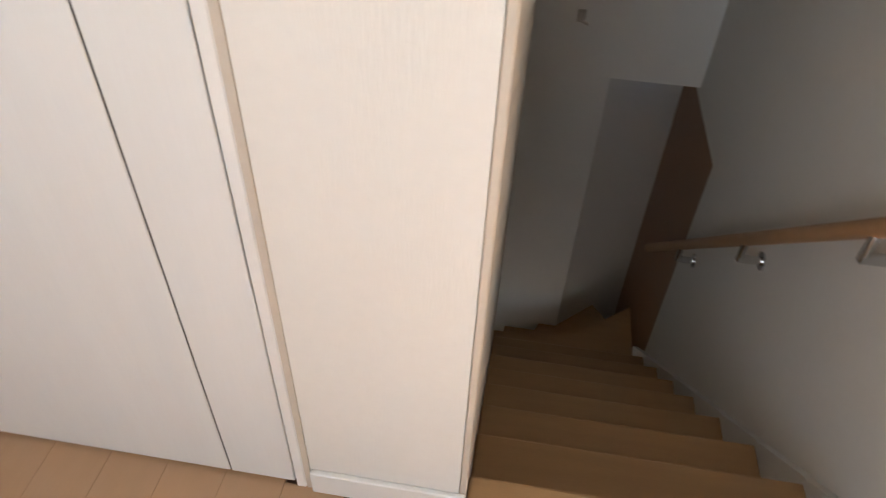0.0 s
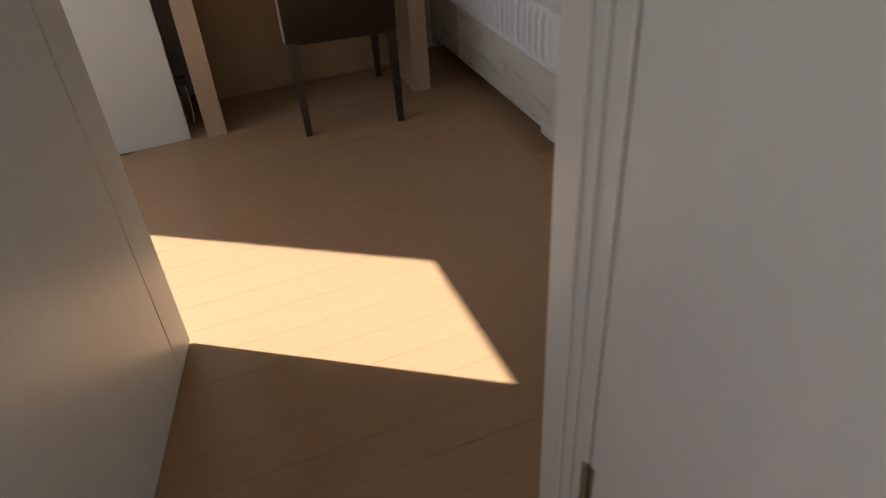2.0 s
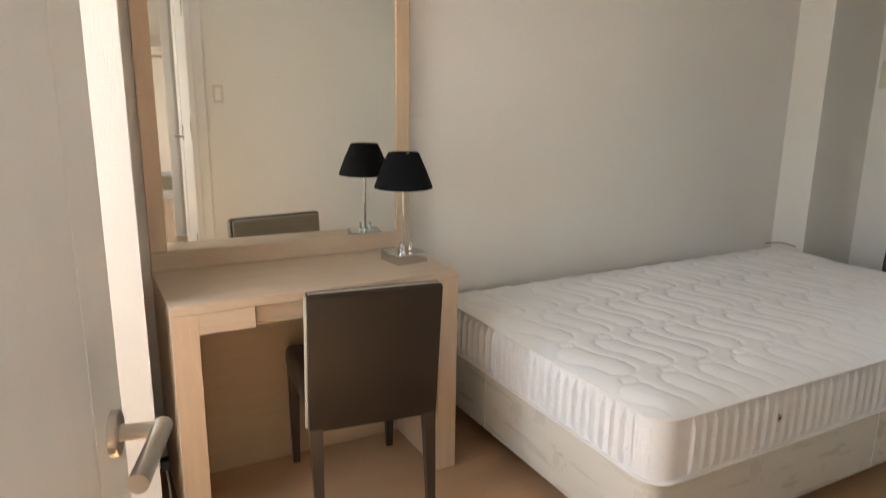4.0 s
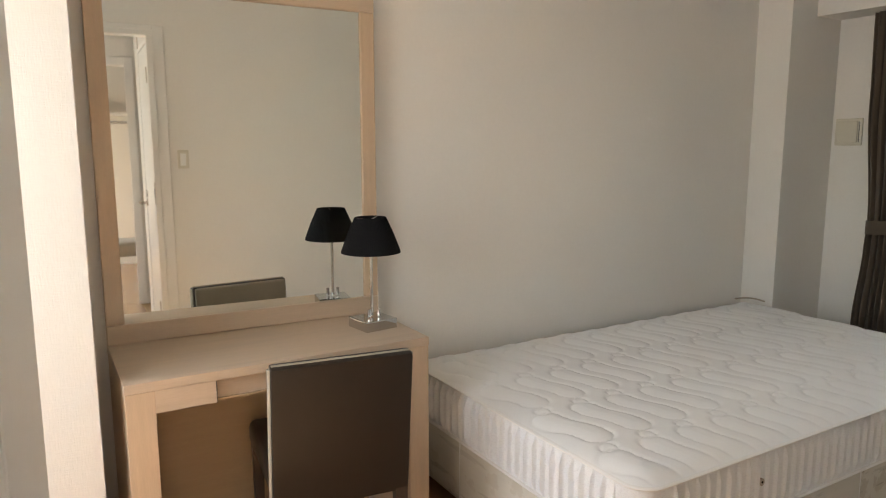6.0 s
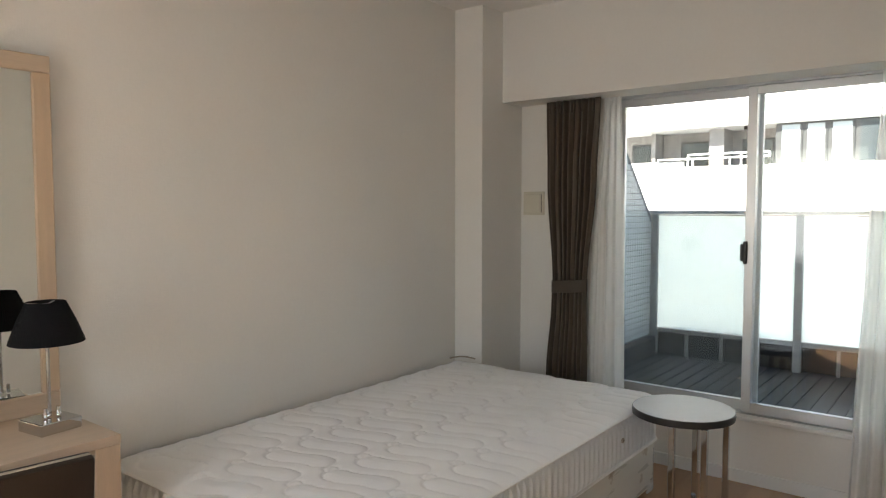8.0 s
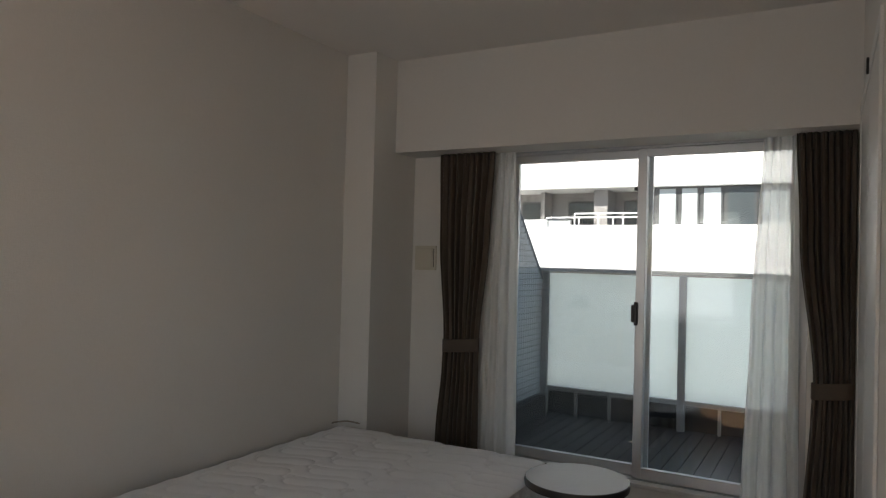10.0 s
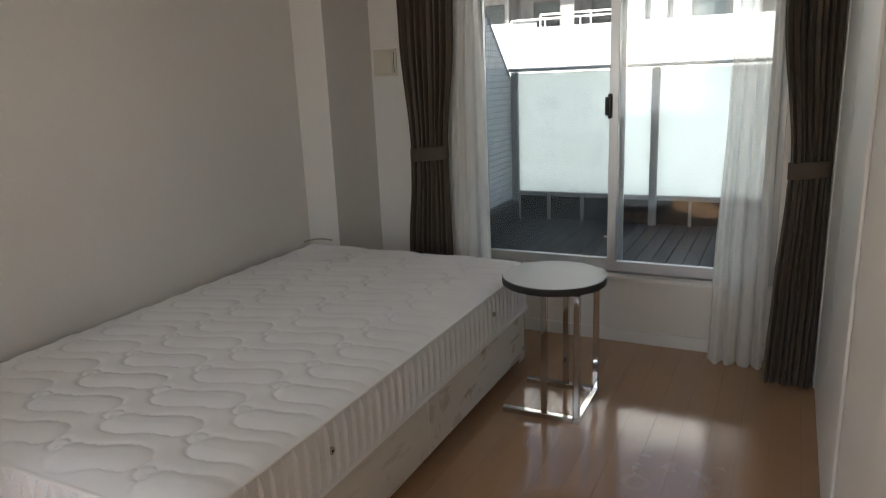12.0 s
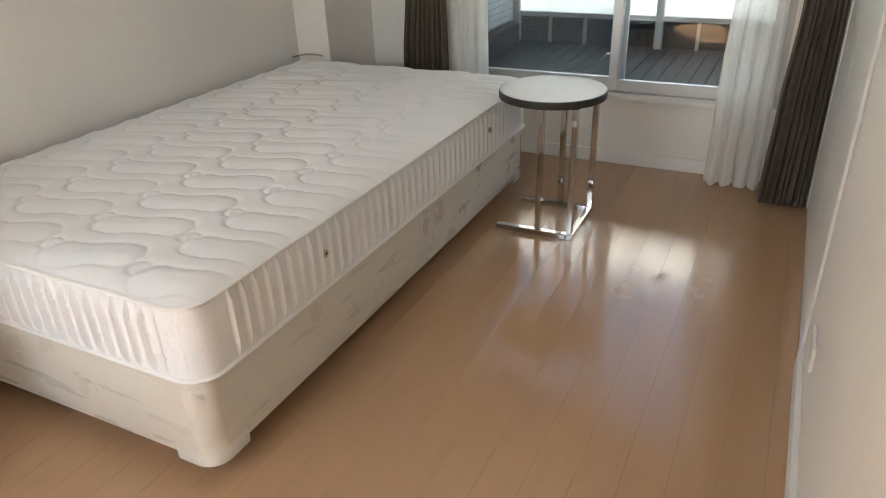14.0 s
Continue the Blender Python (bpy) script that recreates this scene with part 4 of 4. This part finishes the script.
def table_lamp():
    l = local_thing("table_lamp", pose(0.250, 1.518, 0.7502, 0, 0, 8), "table lamp with pleated black shade and chrome base", "table lamp")
    part("base", one_box(-0.056, 0.066, -0.064, 0.062, 0, 0.036, 0.003, 2), CHROME, l, "square chrome base")
    part("pole", one_tube((0, 0, 0.04), (0, 0, 0.385), 0.0055), CHROME, l, "", True)
    for dy in (-0.018, 0.022):
        part("switch_pin", one_tube((0.012, dy, 0.04), (0.012, dy, 0.068), 0.006, seg=14), CHROME, l, "", True)
    bm = bmesh.new()
    n = 180
    rows = [(0.104, 0.268), (0.102, 0.277), (0.080, 0.335), (0.056, 0.388), (0.054, 0.392)]
    rings = [[bm.verts.new(((r + (0.0006 if i % 2 else -0.0003)) * math.cos(2 * math.pi * i / n), (r + (0.0006 if i % 2 else -0.0003)) * math.sin(2 * math.pi * i / n), z)) for i in range(n)] for r, z in rows]
    for a, b in zip(rings, rings[1:]):
        for i in range(n):
            bm.faces.new((a[i], a[(i + 1) % n], b[(i + 1) % n], b[i]))
    sh = part("shade", bm, SHADE, l, "black pleated thread shade")
    sh.modifiers.new("thickness", "SOLIDIFY").thickness = 0.002
    for k in range(3):
        a = 2 * math.pi * k / 3
        part("spider_arm", one_tube((0, 0, 0.382), (0.053 * math.cos(a), 0.053 * math.sin(a), 0.389), 0.0018, seg=8), CHROME, sh)
    part("bulb_holder", one_tube((0, 0, 0.30), (0, 0, 0.385), 0.015, 0.012), BLACK_EDGE, l, "", True)


table_lamp()


def chair():
    c = local_thing("dining_chair", pose(0.660, 1.233, 0, 0, 0, 172.9), "dark brown leatherette chair pushed in at the dressing table", "chair")
    # own axes: +x to the seat's front, back at x 0
    def slab(rows, y0, y1, seg=12):
        bm = bmesh.new()
        n = len(rows)
        left = [bm.verts.new((x, y0, z)) for x, z in rows]
        right = [bm.verts.new((x, y1, z)) for x, z in rows]
        bm.faces.new(left)
        bm.faces.new(right[::-1])
        for i in range(n):
            j = (i + 1) % n
            bm.faces.new((left[i], right[i], right[j], left[j]))
        bmesh.ops.recalc_face_normals(bm, faces=bm.faces)
        bmesh.ops.bevel(bm, geom=list(bm.edges), offset=0.009, segments=2, affect="EDGES", profile=0.6)
        return bm
    bk = part("backrest", slab([(0.012, 0.345), (-0.040, 0.792), (0.010, 0.798), (0.058, 0.355)], -0.205, 0.205), LEATHER, c, "", True)
    part("piping", one_tube((-0.012, -0.2, 0.793), (-0.012, 0.2, 0.793), 0.006, seg=10), FABRIC_GREY, bk, "grey edge piping", True)
    part("back_fabric", slab([(0.060, 0.36), (0.013, 0.795), (0.024, 0.790), (0.072, 0.36)], -0.198, 0.198), FABRIC_GREY, bk, "grey taupe inner back", True)
    for s in (-1, 1):
        part("piping", one_tube((0.036, s * 0.201, 0.36), (-0.012, s * 0.201, 0.788), 0.011, seg=14), FABRIC_GREY, bk, "grey edge piping", True)
    part("seat", one_box(0.05, 0.49, -0.205, 0.205, 0.375, 0.462, 0.026, 3), LEATHER, c, "", True)
    for sy in (-1, 1):
        bm = bmesh.new()
        for (ax, ay, az, aw), (bx, by, bz, bw) in (((-0.005, 0.182, 0.0, 0.012), (0.030, 0.182, 0.36, 0.019)),):
            lo = [bm.verts.new((ax + dx * aw, sy * ay + dy * aw, az)) for dx, dy in ((-1, -1), (1, -1), (1, 1), (-1, 1))]
            hi = [bm.verts.new((bx + dx * bw, sy * by + dy * bw, bz)) for dx, dy in ((-1, -1), (1, -1), (1, 1), (-1, 1))]
            bm.faces.new(lo[::-1])
            bm.faces.new(hi)
            for i in range(4):
                bm.faces.new((lo[i], lo[(i + 1) % 4], hi[(i + 1) % 4], hi[i]))
        part("leg", bm, DARKWOOD, c)
        bm = bmesh.new()
        lo = [bm.verts.new((0.470 + dx * 0.012, sy * 0.18 + dy * 0.012, 0)) for dx, dy in ((-1, -1), (1, -1), (1, 1), (-1, 1))]
        hi = [bm.verts.new((0.462 + dx * 0.019, sy * 0.18 + dy * 0.019, 0.38)) for dx, dy in ((-1, -1), (1, -1), (1, 1), (-1, 1))]
        bm.faces.new(lo[::-1])
        bm.faces.new(hi)
        for i in range(4):
            bm.faces.new((lo[i], lo[(i + 1) % 4], hi[(i + 1) % 4], hi[i]))
        part("leg", bm, DARKWOOD, c)
    return c


chair()


def side_table():
    t = thing("side_table", (1.50, 3.555, 0), "round side table with grey top and chrome cantilever frame", "side table")
    cx, cy, z = 1.498, 3.552, 0.572
    top = part("tabletop", lathe([(0.0005, z - 0.032), (0.203, z - 0.032), (0.210, z - 0.030), (0.212, z - 0.016), (0.210, z - 0.003), (0.2075, z - 0.0015)], 72, (cx, cy, 0)), BLACK_EDGE, t, "black rounded edge band", True)
    part("surface", lathe([(0.2074, z - 0.004), (0.2070, z), (0.0005, z)], 72, (cx, cy, 0)), LAMINATE, top, "pale grey laminate surface", True)
    h = 0.0125
    def bar(x0, x1, y0, y1, z0, z1):
        return one_box(x0, x1, y0, y1, z0, z1, 0.003, 2)
    part("foot_bar", bar(1.322, 1.622, 3.410 - h, 3.410 + h, 0, 0.025), CHROME, t)
    part("foot_bar", bar(1.322, 1.622, 3.712 - h, 3.712 + h, 0, 0.025), CHROME, t)
    part("cross_bar", bar(1.6225, 1.6475, 3.410 - h, 3.712 + h, 0, 0.025), CHROME, t)
    part("upright", bar(1.6225, 1.6475, 3.410 - h, 3.410 + h, 0.0255, z - 0.033), CHROME, t)
    part("upright", bar(1.6225, 1.6475, 3.712 - h, 3.712 + h, 0.0255, z - 0.033), CHROME, t)
    part("upright", bar(1.490, 1.515, 3.410 - h, 3.410 + h, 0.0255, z - 0.033), CHROME, t)
    part("upright", bar(1.490, 1.515, 3.712 - h, 3.712 + h, 0.0255, z - 0.033), CHROME, t)


side_table()


def plug():
    p = thing("power_cord", (0.30, 0.65, 0.0), "white power cord and plug hanging behind the dressing table", "cord")
    bm = bmesh.new()
    prev = None
    for i in range(15):
        s = i / 14
        q = Vector((0.30 + 0.02 * math.sin(s * 6), 0.648 + 0.008 * math.sin(s * 4), 0.004 + 0.23 * s))
        if prev:
            tube(bm, prev, q, 0.0035, seg=8)
        prev = q
    part("cord", bm, CABLE_WHITE, p, "", True)
    part("plug", one_box(0.285, 0.320, 0.636, 0.662, 0.165, 0.20, 0.004, 2), BLACK_EDGE, p)


plug()


# ---- landing and stairs ----
def stairs():
    s = tagged(new("stairs"), "steep wooden stairs with winders going down", "", "", "structure")
    ORIGIN[s] = Vector((0, 0, 0))
    x0, x1 = 3.4705, EAST_X - 0.0005
    for i in range(8):
        y, z = 1.135 + 0.205 * i, -0.19 * i
        if i:
            part("tread", one_box(x0, x1, y - 0.205 + 0.001, y + 0.020, z - 0.028, z, 0.006, 2), STAIR_WOOD, s)
        else:
            part("nosing", one_box(x0, x1, 1.076, y + 0.020, -0.028, 0.0005, 0.006, 2), STAIR_WOOD, s)
        part("riser", one_box(x0, x1, y - 0.012, y, z - 0.19, z - 0.0285), STAIR_WOOD, s)
    piv = (3.478, 2.575)
    rim = [(EAST_X - 0.001, 2.575), (EAST_X - 0.001, 3.14), (3.86, 3.54), (3.55, 3.54), (3.0, 3.3), (2.9, 2.9)]
    for k in range(len(rim) - 1):
        z = (-1.60, -1.84, -1.90, -1.95, -2.02)[k]
        part("winder", prism([piv, rim[k], rim[k + 1]], z - 0.44, z), STAIR_WOOD, s)
    part("foot_floor", one_box(2.65, 4.4, 2.51, 3.55, -2.9, -2.45), STAIR_WOOD, s)
    # white stepped skirting on the wall side
    for i in range(1, 9):
        y, z = 1.135 + 0.205 * (i - 1), -0.19 * i
        part("skirting", prism_x(EAST_X - 0.022, EAST_X - 0.0006, [(y + 0.001, z + 0.0005), (y + 0.21, z + 0.0005), (y + 0.21, z + 0.03), (y + 0.03, z + 0.20), (y + 0.001, z + 0.215)]), TRIM, s, "white skirting")
    part("scratch_mark", one_box(3.80, 3.87, 1.206, 1.216, -0.1895, -0.1885), TRIM, s)


def prism_x(x0, x1, pts):
    bm = bmesh.new()
    a = [bm.verts.new((x0, y, z)) for y, z in pts]
    b = [bm.verts.new((x1, y, z)) for y, z in pts]
    bm.faces.new(a)
    bm.faces.new(b[::-1])
    for i in range(len(pts)):
        j = (i + 1) % len(pts)
        bm.faces.new((a[i], b[i], b[j], a[j]))
    return bm


stairs()
structure("stair_wood_panel", one_box(EAST_X + 0.02, EAST_X + 0.06, 2.665, 3.56, -2.6, -0.335), BROWN_DOOR, "brown wooden panel beside the stairs")


def stair_rail():
    r = thing("handrail", (4.14, 1.5, -1.0), "round oak handrail on chrome wall brackets", "handrail")
    a, b = Vector((4.10, 1.18, 0.682)), Vector((4.10, 2.92, -0.977))
    part("rail", one_tube(a, b, 0.018, seg=20), HANDRAIL, r, "", True)
    d = (b - a)
    for y in (1.53, 2.0, 2.49):
        p = a + d * ((y - a.y) / d.y)
        bm = one_tube(p + Vector((0, 0, -0.016)), p + Vector((0, 0, -0.075)), 0.009)
        tube(bm, p + Vector((-0.004, 0, -0.070)), p + Vector((0.058, 0, -0.070)), 0.012)
        k = part("bracket", bm, CHROME, r, "chrome bracket", True)
        part("bracket_plate", one_tube(p + Vector((0.056, 0, -0.070)), p + Vector((0.0645, 0, -0.070)), 0.026), CHROME, k, "", True)


stair_rail()


def hook():
    h = thing("wall_hook", (3.645, 3.15, -0.06), "small steel coat hook on the stair wall", "hook")
    part("plate", one_box(3.629, 3.661, 3.142, 3.1495, -0.075, -0.025, 0.003, 2), STEEL, h)
    bm = one_tube((3.645, 3.142, -0.04), (3.645, 3.102, -0.052), 0.006)
    tube(bm, (3.645, 3.104, -0.052), (3.673, 3.098, -0.060), 0.006)
    part("peg", bm, STEEL, h, "", True)


hook()


# facing room seen in the mirror
def facing_frame():
    f = tagged(new("door_frame_3"), "white door frame of the facing room", "", "", "structure")
    ORIGIN[f] = Vector((0, 0, 0))
    for a, b in ((0.19, 0.26), (1.05, 1.12)):
        part("casing", one_box(EAST_X - 0.012, EAST_X - 0.0005, a, b, 0, 2.12, 0.002), TRIM, f)
    part("casing", one_box(EAST_X - 0.012, EAST_X - 0.0005, 0.26, 1.05, 2.05, 2.12, 0.002), TRIM, f)


facing_frame()


def stool():
    s = thing("stool", (5.0, 1.02, 0), "grey upholstered stool with dark legs", "stool")
    part("seat", one_box(4.80, 5.20, 0.82, 1.22, 0.33, 0.47, 0.03, 3), FABRIC_GREY, s, "", True)
    for dx in (-0.16, 0.16):
        for dy in (-0.16, 0.16):
            part("leg", one_tube((5.0 + dx, 1.02 + dy, 0), (5.0 + dx, 1.02 + dy, 0.335), 0.012, 0.02, seg=10), DARKWOOD, s, "", True)


stool()


def shelf():
    s = thing("wall_shelf", (6.3, 1.3, 1.7), "white wall shelf with a hanging rod", "shelf")
    part("board", one_box(6.1, 6.5, 0.5, 2.2, 1.72, 1.745, 0.002), TRIM, s)
    part("rod", one_tube((6.3, 0.5, 1.64), (6.3, 2.199, 1.64), 0.014), CHROME, s, "", True)


shelf()


# ---- balcony and the building beyond ----
RAIL_Y = 6.60


def balcony():
    structure("balcony_slab", one_box(-1.2, 5.5, WIN_Y + 0.15, 6.85, -0.15, 0.10), CONCRETE)
    r = thing("balcony_railing", (1.5, RAIL_Y, 0.10), "grey balcony railing with frosted glass panels", "railing")
    posts = (0.205, 1.363, 2.521, 3.68)
    for x in posts:
        p = part("post", one_box(x - 0.028, x + 0.028, RAIL_Y - 0.03, RAIL_Y + 0.03, 0.10, 1.372, 0.003), RAIL_ALU, r)
        part("base_plate", one_box(x - 0.05, x + 0.05, RAIL_Y - 0.05, RAIL_Y + 0.05, 0.10, 0.115), RAIL_ALU, p)
    part("handrail", one_box(0.12, 3.9, RAIL_Y - 0.032, RAIL_Y + 0.032, 1.373, 1.405, 0.008, 2), ALU, r, "silver top rail")
    for a, b in zip(posts, posts[1:]):
        part("glass_panel", one_box(a + 0.030, b - 0.030, RAIL_Y - 0.006, RAIL_Y + 0.006, 0.375, 1.36), FROST, r, "frosted glass panel")
        part("bottom_rail", one_box(a + 0.0285, b - 0.0285, RAIL_Y - 0.02, RAIL_Y + 0.02, 0.335, 0.372, 0.002), RAIL_ALU, r)
        for k in range(1, 4):
            x = a + (b - a) * k / 4
            part("stub", one_box(x - 0.012, x + 0.012, RAIL_Y - 0.012, RAIL_Y + 0.012, 0.10, 0.334), RAIL_ALU, r)
    structure("balcony_kerb", one_box(0.16, 5.5, RAIL_Y + 0.05, RAIL_Y + 0.2, 0.10, 0.345, 0.01), DECK)
    # tiled partition
    w = thing("partition_wall", (0.08, 6.0, 0.10), "balcony partition wall with pale mosaic tiles and a sloping top", "wall")
    part("core", prism_x(-0.05, 0.163, [(WIN_Y + 0.15, 0.1), (6.62, 0.1), (6.62, 1.33), (6.52, 1.42), (5.95, 1.98), (5.6, 2.35), (5.2, 2.58), (WIN_Y + 0.15, 2.58)]), GROUT, w)
    verts, faces = [], []
    def top(y):
        return 1.42 + (6.52 - y) * 0.97
    rnd = random.Random(5)
    for i in range(32):
        for j in range(46):
            y, z = 5.06 + i * 0.048, 0.30 + j * 0.048
            if z + 0.05 > min(2.5, top(y + 0.045)) or y + 0.045 > 6.61:
                continue
            e = 0.0015 * rnd.random()
            k = len(verts)
            for x, dy in ((0.1632, 0.0), (0.1675 + e, 0.002)):
                verts += [(x, y + dy, z + dy), (x, y + 0.043 - dy, z + dy), (x, y + 0.043 - dy, z + 0.043 - dy), (x, y + dy, z + 0.043 - dy)]
            faces += [(k + 4, k + 5, k + 6, k + 7)] + [(k + a, k + (a + 1) % 4, k + 4 + (a + 1) % 4, k + 4 + a) for a in range(4)]
    me = bpy.data.meshes.new("mosaic_tiles")
    o = ORIGIN[w]
    me.from_pydata([(a - o.x, b - o.y, c - o.z) for a, b, c in verts], [], faces)
    me.materials.append(TILE)
    t = tagged(new("mosaic_tiles", me), "pale mosaic tiles", "", "", "stuff")
    t.parent = w
    part("plinth", one_box(0.1635, 0.24, 5.0, 6.56, 0.10, 0.29, 0.01), DECK, w)


balcony()


def far_building():
    b = thing("apartment_building", (-1, 31, -9), "white apartment building with banded balconies and dark windows", "building")
    Y = 30.0
    part("core", one_box(-26, 24, Y + 1.9, Y + 12, -9, 16), CONCRETE, b)
    for k in range(-3, 5):
        z0 = 1.55 + 2.93 * k
        z1 = 3.15 + 2.93 * k
        part("parapet", one_box(-7.6 if k == 0 else -26, 24, Y, Y + 0.25, z0 + (0.25 if k else -0.4), z1, 0.03), RENDERED, b, "white parapet band")
        part("slab", one_box(-26, 24, Y + 0.25, Y + 1.9, z0 + 0.25, z0 + 0.45), RENDERED, b)
        if k == 0:
            part("parapet", one_box(-9.9, -7.62, Y + 0.15, Y + 0.35, z0 - 0.4, z1 + 0.25, 0.03), RENDERED, b)
    # storey facing the window
    zb, zt = 3.15, 4.76
    part("bay_wall", one_box(-4.05, 8.0, Y + 0.30, Y + 0.5, 2.2, 4.76), FAR_FRAME, b)
    xs = [-3.95, -3.05, -2.20, -1.30, -0.05, 1.15, 2.4, 3.6, 4.8, 6.0]
    for i, (a, c) in enumerate(zip(xs, xs[1:])):
        w = part("window", one_box(a + 0.05, c - 0.05, Y + 0.262, Y + 0.299, zb - 0.35, zt - 0.06), FAR_FRAME, b)
        part("pane", one_box(a + 0.13, c - 0.13, Y + 0.252, Y + 0.261, zb - 0.3, zt - 0.11), FAR_CURTAIN if i in (0, 1, 2, 4, 6) else FAR_GLASS, w)
    for a, c, zlo in ((-10.6, -9.6, 2.3), (-8.3, -6.9, 2.3), (-5.7, -4.4, 2.3)):
        w = part("window", one_box(a, c, Y + 1.84, Y + 1.899, zlo, 4.35), FAR_FRAME, b)
        part("pane", one_box(a + 0.1, c - 0.1, Y + 1.825, Y + 1.839, zlo, 4.25), FAR_GLASS, w)
    part("pier", one_box(-6.7, -6.1, Y + 0.6, Y + 1.899, 2.0, 4.76), CONCRETE, b)
    part("pier", one_box(-9.3, -9.12, Y + 0.9, Y + 1.899, 2.0, 4.76), CONCRETE, b)
    for a, c, z in ((-8.7, -4.2, 3.45), (-7.4, -4.2, 3.62)):
        rl = part("balcony_rail", one_box(a, c, Y + 0.05, Y + 0.11, z, z + 0.07), RENDERED, b, "white balcony rail")
        for k in range(4):
            x = a + (c - a) * k / 3
            part("rail_post", one_box(x - 0.03, x + 0.03, Y + 0.06, Y + 0.10, 3.15, z), RENDERED, rl)


far_building()
structure("ground", one_box(-900, 900, -900, 900, -9.2, -9.0), GROUND)

# deck boards
deck = tagged(new("balcony_deck"), "wet dark grey decking boards", "", "", "structure")
ORIGIN[deck] = Vector((0, 0, 0))
deck_me = mesh_of("deck_board", one_box(-0.0485, 0.0485, 4.56, 6.82, 0, 0.028, 0.003), DECK)
for i in range(52):
    ob = new("deck_board", deck_me)
    ob.parent = deck
    ob.location = (-1.1 + i * 0.1, 0, 0.1005 + 0.002 * random.random())

# ---- floor strips ----
W, L = 0.104, 1.818
strip_me = mesh_of("floor_strip", one_box(-W / 2 + 0.0003, W / 2 - 0.0003, -L / 2 + 0.00006, L / 2 - 0.00006, -0.012, 0), FLOOR)
floor_ob = bpy.data.objects["floor"]
rows = int((RIGHT_X + 0.06) / W) + 1
for i in range(rows):
    x = RIGHT_X + 0.045 - (i + 0.5) * W
    if x < 0.01:
        continue
    shift = ((i // 2) * 0.53 + (i % 2) * 0.909) % L
    y = SOUTH_Y - L + shift
    while y - L / 2 < WIN_Y + 0.1:
        if y + L / 2 > SOUTH_Y and not (x < 0.44 and y + L / 2 < 0.6):
            ob = new("floor_strip", strip_me)
            ob.parent = floor_ob
            ob.location = (x, y, 0)
        y += L
i = 0
x = RIGHT_X + 0.0454 + W / 2
while x < EAST_X + 0.05:
    shift = (i * 0.31) % L
    y = -1.1 + shift - L
    while y < 3.1:
        end = 1.075 if x > 3.49 else 1.086 if x > 3.18 else 3.05
        a, b = max(-1.05, y), min(end, y + L)
        if b - a > 0.05:
            part("floor_strip", one_box(x - W / 2 + 0.0003, x + W / 2 - 0.0003, a + 0.00008, b - 0.00008, -0.012, 0), FLOOR, floor_landing)
        y += L
    x += W
    i += 1
bm = bmesh.new()
x = EAST_X + 0.05 + W / 2
while x < 6.5:
    box(bm, x - W / 2 + 0.0005, x + W / 2 - 0.0005, -0.45, 2.2, -0.012, 0)
    x += W
ob = part("floor_strips", bm, FLOOR, floor_landing)
tagged(ob, "varnished floor strips", "", "", "stuff")
